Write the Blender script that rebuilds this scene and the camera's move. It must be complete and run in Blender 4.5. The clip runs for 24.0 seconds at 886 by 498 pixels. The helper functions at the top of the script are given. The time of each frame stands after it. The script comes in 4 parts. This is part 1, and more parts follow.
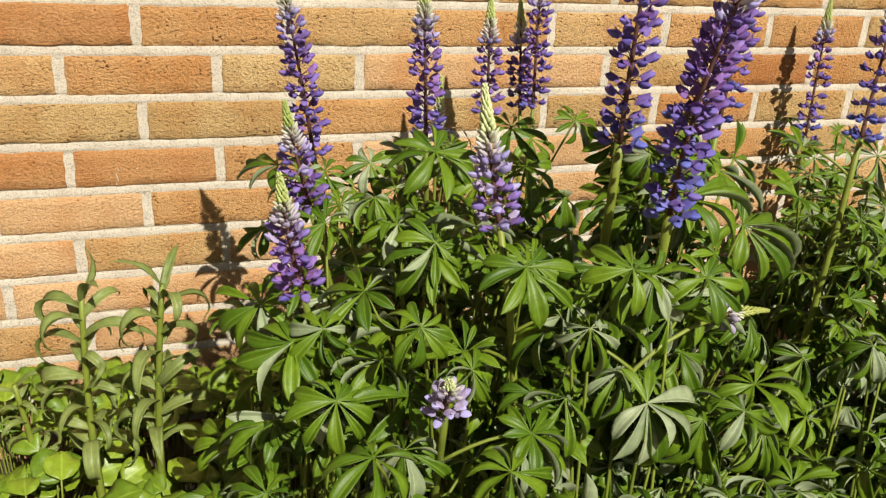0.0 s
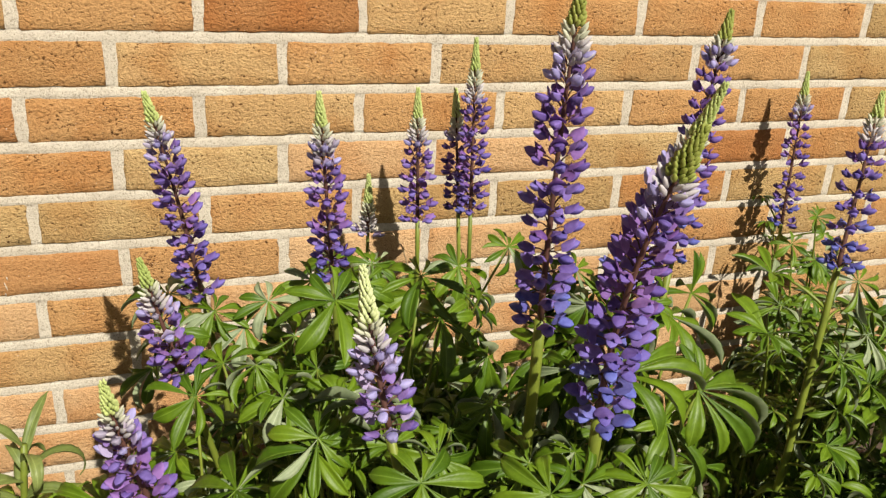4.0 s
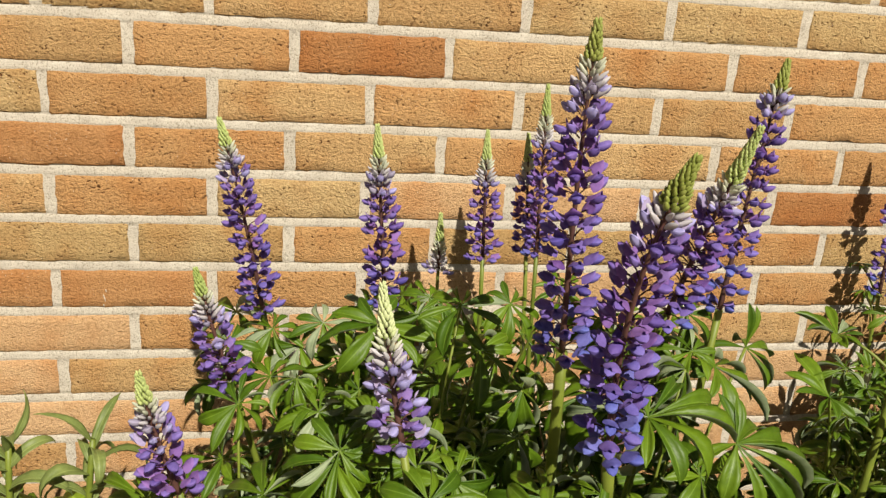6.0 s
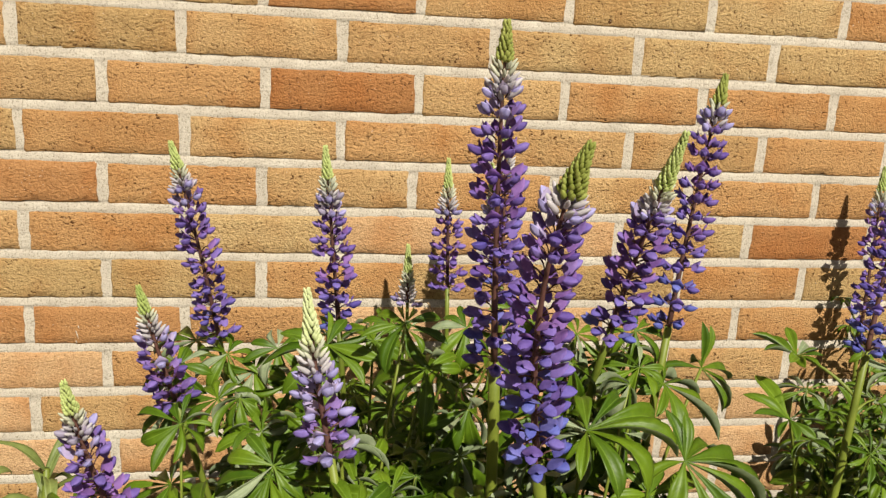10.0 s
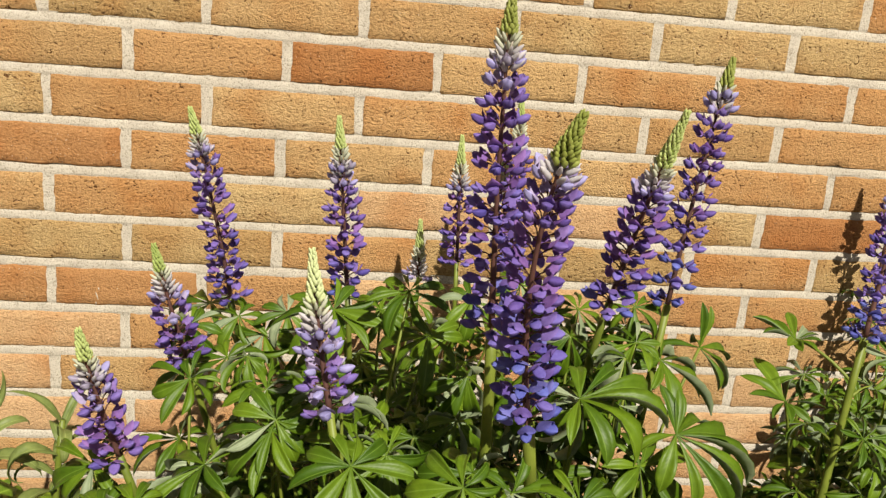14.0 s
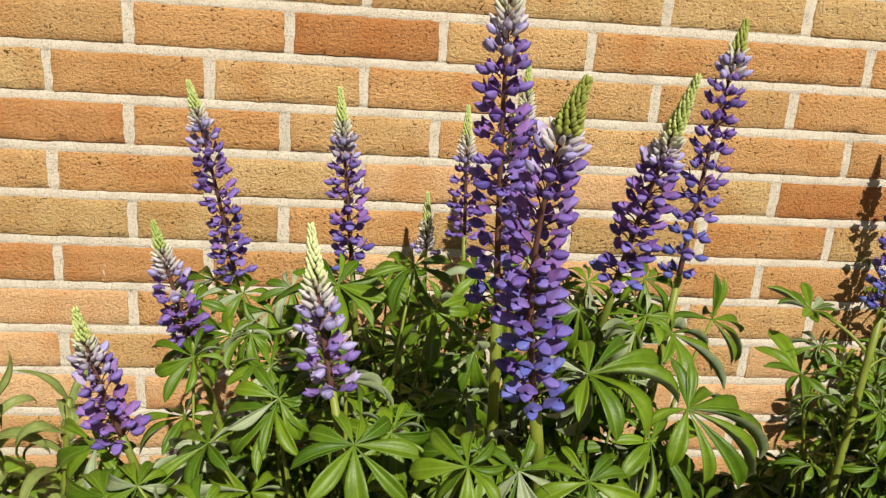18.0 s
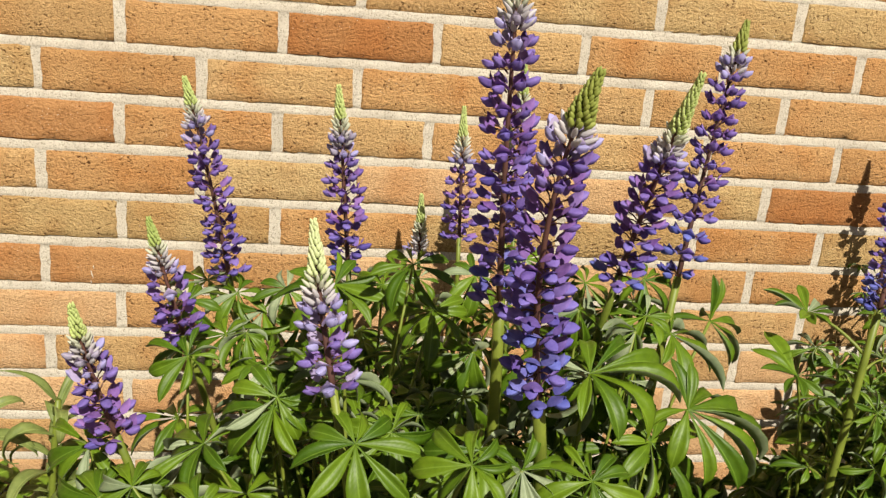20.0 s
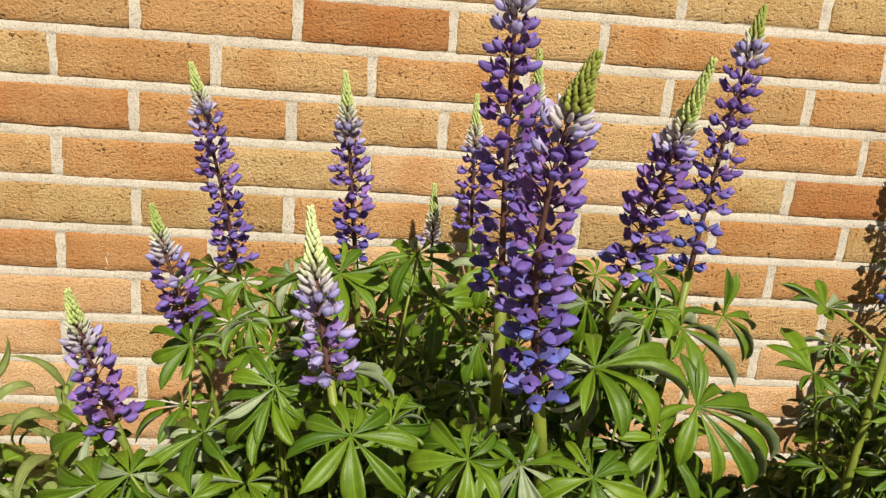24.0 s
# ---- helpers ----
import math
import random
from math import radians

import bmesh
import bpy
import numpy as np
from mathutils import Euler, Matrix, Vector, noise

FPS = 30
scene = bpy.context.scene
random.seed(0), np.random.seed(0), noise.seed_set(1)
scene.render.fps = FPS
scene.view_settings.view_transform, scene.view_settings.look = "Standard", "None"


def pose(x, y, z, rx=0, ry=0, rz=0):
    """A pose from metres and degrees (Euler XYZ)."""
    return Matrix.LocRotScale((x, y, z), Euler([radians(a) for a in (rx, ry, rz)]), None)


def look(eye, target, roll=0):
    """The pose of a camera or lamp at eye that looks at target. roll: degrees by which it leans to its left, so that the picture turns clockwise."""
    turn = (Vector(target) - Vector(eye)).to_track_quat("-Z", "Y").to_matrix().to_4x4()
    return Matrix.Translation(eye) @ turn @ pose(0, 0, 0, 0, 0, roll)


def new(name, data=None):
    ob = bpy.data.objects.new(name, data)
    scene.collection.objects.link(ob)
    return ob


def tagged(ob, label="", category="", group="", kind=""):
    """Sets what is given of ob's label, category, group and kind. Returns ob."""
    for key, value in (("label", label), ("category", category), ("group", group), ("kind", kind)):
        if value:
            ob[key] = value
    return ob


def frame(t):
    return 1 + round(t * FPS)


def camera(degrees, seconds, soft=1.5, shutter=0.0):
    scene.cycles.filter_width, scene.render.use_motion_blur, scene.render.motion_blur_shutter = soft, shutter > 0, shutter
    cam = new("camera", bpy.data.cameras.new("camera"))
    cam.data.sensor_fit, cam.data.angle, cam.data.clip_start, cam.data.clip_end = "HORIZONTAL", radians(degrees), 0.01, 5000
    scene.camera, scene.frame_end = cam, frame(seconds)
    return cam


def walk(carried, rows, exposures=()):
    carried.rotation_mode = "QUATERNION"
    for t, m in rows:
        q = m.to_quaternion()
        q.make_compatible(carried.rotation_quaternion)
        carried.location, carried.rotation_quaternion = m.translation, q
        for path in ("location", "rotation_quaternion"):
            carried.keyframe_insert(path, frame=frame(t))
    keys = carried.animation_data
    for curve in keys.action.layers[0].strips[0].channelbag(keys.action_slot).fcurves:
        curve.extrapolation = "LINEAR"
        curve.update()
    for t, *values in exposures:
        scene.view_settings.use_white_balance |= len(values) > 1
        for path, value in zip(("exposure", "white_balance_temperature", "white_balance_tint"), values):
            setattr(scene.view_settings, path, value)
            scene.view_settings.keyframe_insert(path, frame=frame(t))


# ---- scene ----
cam = camera(55.7, 24.0, soft=1.35)
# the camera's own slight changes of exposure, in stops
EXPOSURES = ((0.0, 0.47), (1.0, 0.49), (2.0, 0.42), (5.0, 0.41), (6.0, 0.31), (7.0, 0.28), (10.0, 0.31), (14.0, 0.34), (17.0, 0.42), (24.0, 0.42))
PATH = [
    (0, (0.133, -1.258, 0.915), (0.4373, -0.3848, 0.5342), 3.24),
    (0.5, (0.233, -1.220, 0.939), (0.5032, -0.3307, 0.5704), 3.45),
    (1, (0.339, -1.197, 0.959), (0.5443, -0.2936, 0.5824), 3.14),
    (1.5, (0.366, -1.172, 0.990), (0.5411, -0.2668, 0.6032), 3.08),
    (2, (0.322, -1.157, 1.009), (0.5494, -0.2635, 0.6216), 2.69),
    (2.5, (0.291, -1.128, 0.999), (0.5743, -0.2419, 0.6313), 2.38),
    (4.5, (0.257, -1.113, 0.987), (0.5735, -0.2376, 0.6215), 3.25),
    (5, (0.260, -1.109, 0.979), (0.5744, -0.2294, 0.6220), 3.63),
    (5.5, (0.259, -1.107, 0.984), (0.5630, -0.2175, 0.6421), 4.38),
    (6, (0.317, -1.157, 0.981), (0.4960, -0.2233, 0.6714), 3.98),
    (6.5, (0.399, -1.217, 0.970), (0.4915, -0.2641, 0.6823), 2.61),
    (7, (0.430, -1.200, 0.961), (0.5350, -0.2469, 0.6752), 1.43),
    (7.5, (0.445, -1.199, 0.968), (0.5592, -0.2473, 0.6838), 1.39),
    (8, (0.420, -1.203, 0.964), (0.5757, -0.2510, 0.7000), 1.93),
    (8.5, (0.379, -1.193, 0.950), (0.5645, -0.2451, 0.6929), 2.62),
    (9, (0.385, -1.220, 0.959), (0.5375, -0.2640, 0.7066), 2.40),
    (9.5, (0.390, -1.216, 0.965), (0.5330, -0.2580, 0.7168), 2.62),
    (10, (0.377, -1.177, 0.950), (0.5381, -0.2208, 0.7073), 3.16),
    (10.5, (0.375, -1.144, 0.943), (0.5339, -0.1869, 0.7003), 3.84),
    (12.5, (0.389, -1.189, 0.940), (0.5185, -0.2343, 0.6713), 5.81),
    (13, (0.400, -1.204, 0.945), (0.5157, -0.2469, 0.6802), 5.02),
    (13.5, (0.399, -1.200, 0.948), (0.5236, -0.2439, 0.6829), 4.68),
    (14, (0.389, -1.201, 0.942), (0.5243, -0.2446, 0.6821), 4.95),
    (14.5, (0.384, -1.195, 0.935), (0.5294, -0.2434, 0.6642), 4.98),
    (15, (0.382, -1.179, 0.934), (0.5307, -0.2297, 0.6570), 5.06),
    (15.5, (0.382, -1.155, 0.930), (0.5344, -0.2085, 0.6441), 5.14),
    (16, (0.377, -1.144, 0.924), (0.5315, -0.1999, 0.6322), 5.34),
    (16.5, (0.381, -1.162, 0.934), (0.5251, -0.2171, 0.6406), 5.07),
    (17, (0.389, -1.200, 0.939), (0.5146, -0.2509, 0.6496), 4.70),
    (17.5, (0.398, -1.208, 0.941), (0.5183, -0.2578, 0.6525), 4.22),
    (18, (0.399, -1.186, 0.939), (0.5190, -0.2375, 0.6465), 4.01),
    (18.5, (0.398, -1.169, 0.929), (0.5282, -0.2210, 0.6389), 3.97),
    (20.5, (0.384, -1.184, 0.929), (0.5253, -0.2346, 0.6480), 4.79),
    (21, (0.389, -1.177, 0.930), (0.5301, -0.2284, 0.6464), 4.90),
    (21.5, (0.391, -1.177, 0.930), (0.5244, -0.2270, 0.6475), 5.05),
    (22, (0.393, -1.178, 0.932), (0.5267, -0.2277, 0.6513), 4.95),
    (22.5, (0.383, -1.182, 0.924), (0.5232, -0.2309, 0.6476), 5.46),
    (23, (0.382, -1.180, 0.921), (0.5134, -0.2296, 0.6377), 5.67),
    (23.5, (0.397, -1.177, 0.923), (0.5110, -0.2257, 0.6360), 5.04),
    (24, (0.406, -1.172, 0.925), (0.5144, -0.2222, 0.6315), 4.75),
]
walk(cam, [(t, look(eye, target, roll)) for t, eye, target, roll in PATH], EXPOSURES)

# ---- world, sun, exposure ----
# sunlight falls along SUN: from above the camera's right shoulder onto the wall
SUN = Vector((-0.2, 1.0, -0.94)).normalized()
world = bpy.data.worlds.new("sky")
scene.world = world
world.use_nodes = True
wn = world.node_tree
wn.nodes.clear()
sky = wn.nodes.new("ShaderNodeTexSky")
sky.sky_type = "NISHITA"
sky.sun_disc = False
sky.air_density, sky.dust_density, sky.ozone_density = 0.8, 4.0, 0.3
sky.sun_elevation = math.asin(-SUN.z)
sky.sun_rotation = math.atan2(-SUN.x, -SUN.y)
bg = wn.nodes.new("ShaderNodeBackground")
bg.inputs["Strength"].default_value = 0.022
wo = wn.nodes.new("ShaderNodeOutputWorld")
wn.links.new(sky.outputs[0], bg.inputs[0])
wn.links.new(bg.outputs[0], wo.inputs[0])
sun_data = bpy.data.lights.new("sun", "SUN")
sun_data.energy = 5.0
sun_data.angle = radians(0.53)
sun_data.color = (1.0, 0.93, 0.82)
sun = new("sun", sun_data)
sun.matrix_world = look(Vector((0, 0, 4)) - SUN * 3, Vector((0, 0, 4)))


# ---- materials ----
def mat(name):
    m = bpy.data.materials.new(name)
    m.use_nodes = True
    nt = m.node_tree
    b = nt.nodes["Principled BSDF"]
    return m, nt, b


def node(nt, kind, **inputs):
    n = nt.nodes.new(kind)
    for k, v in inputs.items():
        n.inputs[k.replace("_", " ")].default_value = v
    return n


def ramp(nt, fac, stops):
    r = nt.nodes.new("ShaderNodeValToRGB")
    while len(r.color_ramp.elements) < len(stops):
        r.color_ramp.elements.new(0.5)
    for e, (p, c) in zip(r.color_ramp.elements, stops):
        e.position = p
        e.color = (*c, 1) if len(c) == 3 else c
    nt.links.new(fac, r.inputs["Fac"])
    return r.outputs["Color"]


def mix(nt, fac, a, b, blend="MIX"):
    n = nt.nodes.new("ShaderNodeMix")
    n.data_type = "RGBA"
    n.blend_type = blend
    for sock, v in ((n.inputs["Factor"], fac), (n.inputs[6], a), (n.inputs[7], b)):
        if isinstance(v, bpy.types.NodeSocket):
            nt.links.new(v, sock)
        else:
            sock.default_value = v if not isinstance(v, tuple) else (*v, 1)
    return n.outputs[2]


def noise_tex(nt, vec, scale, detail=4, rough=0.6):
    n = node(nt, "ShaderNodeTexNoise", Scale=scale, Detail=detail, Roughness=rough)
    nt.links.new(vec, n.inputs["Vector"])
    return n.outputs["Fac"]


def bumped(nt, b, height, strength, distance):
    n = node(nt, "ShaderNodeBump", Strength=strength, Distance=distance)
    nt.links.new(height, n.inputs["Height"])
    nt.links.new(n.outputs[0], b.inputs["Normal"])


def brick_material(name, dark, mid, light, torn=0.53):
    """Drag-faced clay brick: soft slanting relief, short torn pits in patches, warmer blotches, colour that varies from brick to brick."""
    m, nt, b = mat(name)
    geo = nt.nodes.new("ShaderNodeNewGeometry")
    info = nt.nodes.new("ShaderNodeObjectInfo")
    stretch = node(nt, "ShaderNodeMapping")
    stretch.inputs["Scale"].default_value = (0.74, 1.0, 1.0)
    stretch.inputs["Rotation"].default_value = (0, 0.22, 0)
    nt.links.new(geo.outputs["Position"], stretch.inputs["Vector"])
    v = stretch.outputs["Vector"]
    big = noise_tex(nt, geo.outputs["Position"], 8.5, 3)
    grain = noise_tex(nt, v, 560, 2, 0.6)
    crumbs = noise_tex(nt, v, 250, 4, 0.66)
    base = ramp(nt, info.outputs["Random"], ((0.0, dark), (0.5, mid), (1.0, light)))
    base = mix(nt, ramp(nt, big, ((0.46, (0, 0, 0)), (0.64, (0.85, 0.85, 0.85)))), base, tuple(k * c for k, c in zip((1.0, 0.86, 0.74), dark)))
    pale = noise_tex(nt, geo.outputs["Position"], 11, 3)
    base = mix(nt, ramp(nt, pale, ((0.52, (0, 0, 0)), (0.75, (0.40, 0.40, 0.40)))), base, tuple(min(0.75, k * c) for k, c in zip((1.12, 1.20, 1.30), light)))
    col = mix(nt, 1.0, base, ramp(nt, grain, ((0.32, (0.84, 0.81, 0.77)), (0.5, (1, 1, 1)), (0.68, (1.12, 1.12, 1.11)))), "MULTIPLY")
    col = mix(nt, 1.0, col, ramp(nt, crumbs, ((0.34, (0.74, 0.68, 0.61)), (0.46, (1, 1, 1)), (0.66, (1.10, 1.10, 1.08)))), "MULTIPLY")
    # torn pits, in patches
    patch = noise_tex(nt, geo.outputs["Position"], 30, 2)
    tear = noise_tex(nt, v, 250, 4, 0.66)
    deep = nt.nodes.new("ShaderNodeMath")
    deep.operation = "MULTIPLY_ADD"
    nt.links.new(patch, deep.inputs[0])
    deep.inputs[1].default_value = 0.42
    nt.links.new(tear, deep.inputs[2])
    pit = ramp(nt, deep.outputs[0], ((torn + 0.010, (1, 1, 1)), (torn + 0.045, (0, 0, 0))))
    col = mix(nt, pit, col, (0.125, 0.054, 0.017))
    specks = noise_tex(nt, geo.outputs["Position"], 420, 1, 0.5)
    col = mix(nt, ramp(nt, specks, ((0.735, (0, 0, 0)), (0.77, (0.7, 0.7, 0.7)))), col, (0.68, 0.60, 0.48))
    nt.links.new(col, b.inputs["Base Color"])
    b.inputs["Roughness"].default_value = 0.93
    b.inputs["Specular IOR Level"].default_value = 0.2
    h = nt.nodes.new("ShaderNodeMath")
    h.operation = "MULTIPLY_ADD"
    nt.links.new(crumbs, h.inputs[0])
    h.inputs[1].default_value = 2.6
    nt.links.new(grain, h.inputs[2])
    sunk = nt.nodes.new("ShaderNodeMath")
    sunk.operation = "MULTIPLY_ADD"
    nt.links.new(pit, sunk.inputs[0])
    sunk.inputs[1].default_value = -0.7
    nt.links.new(h.outputs[0], sunk.inputs[2])
    bumped(nt, b, sunk.outputs[0], 1.0, 0.0022 if torn > 0.485 else 0.0015)
    return m


BRICK = [
    brick_material("tan_brick", (0.452, 0.280, 0.120), (0.523, 0.337, 0.150), (0.581, 0.387, 0.184)),
    brick_material("ochre_brick", (0.412, 0.269, 0.114), (0.471, 0.320, 0.141), (0.524, 0.365, 0.171)),
    brick_material("orange_brick", (0.444, 0.244, 0.096), (0.486, 0.273, 0.112), (0.523, 0.305, 0.127)),
    brick_material("red_brick", (0.396, 0.185, 0.067), (0.413, 0.195, 0.072), (0.439, 0.209, 0.078)),
    brick_material("brown_brick", (0.383, 0.193, 0.075), (0.412, 0.214, 0.085), (0.442, 0.235, 0.096), 0.475),
    brick_material("salmon_brick", (0.468, 0.286, 0.138), (0.512, 0.323, 0.164), (0.558, 0.360, 0.191), 0.465),
]


def mortar_material():
    m, nt, b = mat("mortar")
    geo = nt.nodes.new("ShaderNodeNewGeometry")
    p = geo.outputs["Position"]
    a, g = noise_tex(nt, p, 24, 5, 0.65), noise_tex(nt, p, 420, 4, 0.7)
    col = ramp(nt, a, ((0.28, (0.455, 0.405, 0.322)), (0.5, (0.565, 0.508, 0.408)), (0.72, (0.640, 0.590, 0.482))))
    col = mix(nt, 1.0, col, ramp(nt, g, ((0.36, (0.58, 0.55, 0.50)), (0.48, (1, 1, 1)))), "MULTIPLY")
    nt.links.new(col, b.inputs["Base Color"])
    b.inputs["Roughness"].default_value = 0.95
    bumped(nt, b, g, 1.0, 0.0021)
    return m


MORTAR = mortar_material()


def leaf_material(name, dark, light, rough, sheen, clear, vein=0.25):
    """Living leaf: diffuse face, some light let through, waxy gloss, a paler midrib and side veins."""
    m, nt, b = mat(name)
    info = nt.nodes.new("ShaderNodeObjectInfo")
    uv = nt.nodes.new("ShaderNodeUVMap")
    sep = nt.nodes.new("ShaderNodeSeparateXYZ")
    nt.links.new(uv.outputs[0], sep.inputs[0])
    geo = nt.nodes.new("ShaderNodeNewGeometry")
    base = ramp(nt, info.outputs["Random"], ((0.0, dark), (1.0, light)))
    blot = noise_tex(nt, geo.outputs["Position"], 120, 4)
    base = mix(nt, 1.0, base, ramp(nt, blot, ((0.3, (0.78, 0.8, 0.75)), (0.7, (1.15, 1.12, 1.1)))), "MULTIPLY")
    # midrib at the middle of the leaf's width, side veins run off it at a slant
    mid = nt.nodes.new("ShaderNodeMath")
    mid.operation = "ABSOLUTE"
    nt.links.new(sep.outputs["Y"], mid.inputs[0])
    rib = ramp(nt, mid.outputs[0], ((0.02, (1, 1, 1)), (0.10, (0, 0, 0))))
    slant = nt.nodes.new("ShaderNodeMath")
    slant.operation = "MULTIPLY_ADD"
    nt.links.new(mid.outputs[0], slant.inputs[0])
    slant.inputs[1].default_value = -0.16
    nt.links.new(sep.outputs["X"], slant.inputs[2])
    wave = nt.nodes.new("ShaderNodeMath")
    wave.operation = "SINE"
    times = nt.nodes.new("ShaderNodeMath")
    times.operation = "MULTIPLY"
    times.inputs[1].default_value = 88
    nt.links.new(slant.outputs[0], times.inputs[0])
    nt.links.new(times.outputs[0], wave.inputs[0])
    vmask = nt.nodes.new("ShaderNodeMath")
    vmask.operation = "MULTIPLY"
    vmask.inputs[1].default_value = vein
    nt.links.new(rib, vmask.inputs[0])
    col = mix(nt, vmask.outputs[0], base, tuple(min(1, 2.1 * c + 0.05) for c in light))
    nt.links.new(col, b.inputs["Base Color"])
    b.inputs["Roughness"].default_value = rough
    b.inputs["Specular IOR Level"].default_value = sheen
    bumped(nt, b, wave.outputs[0], 0.05, 0.0004)
    tr = nt.nodes.new("ShaderNodeBsdfTranslucent")
    glow = mix(nt, 1.0, col, (1.5, 1.75, 0.55), "MULTIPLY")
    nt.links.new(glow, tr.inputs["Color"])
    ms = nt.nodes.new("ShaderNodeMixShader")
    ms.inputs[0].default_value = clear
    nt.links.new(b.outputs[0], ms.inputs[1])
    nt.links.new(tr.outputs[0], ms.inputs[2])
    nt.links.new(ms.outputs[0], nt.nodes["Material Output"].inputs["Surface"])
    return m


LEAF_TOP = leaf_material("lupine_leaf_face", (0.048, 0.104, 0.004), (0.122, 0.200, 0.009), 0.47, 0.33, 0.14)
LEAF_UNDER_AND_SHEEN = leaf_material("lupine_leaf_underside_and_sheen", (0.185, 0.235, 0.128), (0.270, 0.322, 0.188), 0.55, 0.35, 0.12)
WEED_LEAF = leaf_material("weed_leaf_face", (0.135, 0.178, 0.045), (0.200, 0.245, 0.070), 0.5, 0.35, 0.16)
ROUND_LEAF = leaf_material("round_leaf_face", (0.100, 0.175, 0.012), (0.200, 0.285, 0.020), 0.42, 0.42, 0.12)


def plain(name, dark, light, rough, scale=90, bump=0.3, clear=0.0, sheen=0.4):
    m, nt, b = mat(name)
    geo = nt.nodes.new("ShaderNodeNewGeometry")
    info = nt.nodes.new("ShaderNodeObjectInfo")
    n = noise_tex(nt, geo.outputs["Position"], scale, 4)
    add = nt.nodes.new("ShaderNodeMath")
    add.operation = "MULTIPLY_ADD"
    nt.links.new(info.outputs["Random"], add.inputs[0])
    add.inputs[1].default_value = 0.5
    nt.links.new(n, add.inputs[2])
    col = ramp(nt, add.outputs[0], ((0.4, dark), (1.05, light)))
    nt.links.new(col, b.inputs["Base Color"])
    b.inputs["Roughness"].default_value = rough
    b.inputs["Specular IOR Level"].default_value = sheen
    if bump:
        bumped(nt, b, n, bump, 0.001)
    if clear:
        tr = nt.nodes.new("ShaderNodeBsdfTranslucent")
        nt.links.new(mix(nt, 1.0, col, (1.3, 1.3, 1.3), "MULTIPLY"), tr.inputs["Color"])
        ms = nt.nodes.new("ShaderNodeMixShader")
        ms.inputs[0].default_value = clear
        nt.links.new(b.outputs[0], ms.inputs[1])
        nt.links.new(tr.outputs[0], ms.inputs[2])
        nt.links.new(ms.outputs[0], nt.nodes["Material Output"].inputs["Surface"])
    return m


STEM = plain("green_stem", (0.100, 0.135, 0.015), (0.182, 0.224, 0.029), 0.5, 60)
AXIS = plain("dark_spike_stem", (0.055, 0.025, 0.022), (0.12, 0.055, 0.04), 0.55, 80)
# petals from the lowest whorl (blue) up to the newly opened ones (pale lilac)
PETAL = [
    plain("petal_blue", (0.083, 0.093, 0.375), (0.180, 0.205, 0.585), 0.68, 160, 0.15, 0.24, 0.2),
    plain("petal_blue_violet", (0.102, 0.077, 0.334), (0.232, 0.180, 0.530), 0.68, 160, 0.15, 0.24, 0.2),
    plain("petal_violet", (0.116, 0.067, 0.301), (0.252, 0.170, 0.497), 0.68, 160, 0.15, 0.24, 0.2),
    plain("petal_purple", (0.114, 0.074, 0.286), (0.260, 0.188, 0.520), 0.68, 160, 0.15, 0.24, 0.2),
    plain("petal_lilac", (0.281, 0.254, 0.503), (0.455, 0.425, 0.720), 0.68, 160, 0.15, 0.24, 0.2),
    plain("petal_pale", (0.276, 0.249, 0.360), (0.462, 0.420, 0.540), 0.68, 160, 0.15, 0.24, 0.2),
]
BANNER = [
    plain("banner_blue", (0.084, 0.077, 0.298), (0.173, 0.170, 0.473), 0.68, 160, 0.15, 0.24, 0.2),
    plain("banner_blue_violet", (0.116, 0.070, 0.286), (0.233, 0.158, 0.462), 0.68, 160, 0.15, 0.24, 0.2),
    plain("banner_violet", (0.145, 0.066, 0.264), (0.293, 0.158, 0.436), 0.68, 160, 0.15, 0.24, 0.2),
    plain("banner_purple", (0.138, 0.077, 0.270), (0.288, 0.187, 0.468), 0.68, 160, 0.15, 0.24, 0.2),
    plain("banner_lilac", (0.260, 0.212, 0.376), (0.462, 0.390, 0.576), 0.68, 160, 0.15, 0.24, 0.2),
    plain("banner_pale", (0.265, 0.223, 0.307), (0.432, 0.372, 0.456), 0.68, 160, 0.15, 0.24, 0.2),
]
BUD_LILAC = plain("lilac_bud", (0.42, 0.40, 0.405), (0.58, 0.55, 0.56), 0.6, 160, 0.2, 0.15)
BUD_PALE = plain("pale_bud", (0.46, 0.48, 0.35), (0.62, 0.63, 0.48), 0.6, 160, 0.2, 0.15)
BUD_LIME = plain("lime_bud", (0.37, 0.46, 0.125), (0.53, 0.61, 0.23), 0.6, 160, 0.2, 0.15)
BUD_CREAM = plain("cream_bud", (0.48, 0.55, 0.24), (0.64, 0.70, 0.38), 0.6, 160, 0.2, 0.15)
BUD_OLIVE = plain("olive_bud", (0.22, 0.26, 0.045), (0.36, 0.39, 0.10), 0.6, 160, 0.2, 0.1)
SOIL = plain("soil", (0.035, 0.024, 0.016), (0.085, 0.060, 0.042), 0.95, 45, 0.9)
# unseen ground beyond the bed, coloured to bounce warm light into the shadows
BOUNCE_GROUND = plain("bounce_ground", (0.125, 0.088, 0.055), (0.215, 0.155, 0.100), 0.95, 22, 0.8)
PEBBLE = plain("pebble", (0.33, 0.29, 0.25), (0.56, 0.52, 0.46), 0.8, 70, 0.4)
TWIG = plain("dry_stalk", (0.28, 0.19, 0.10), (0.42, 0.31, 0.18), 0.8, 70, 0.4)


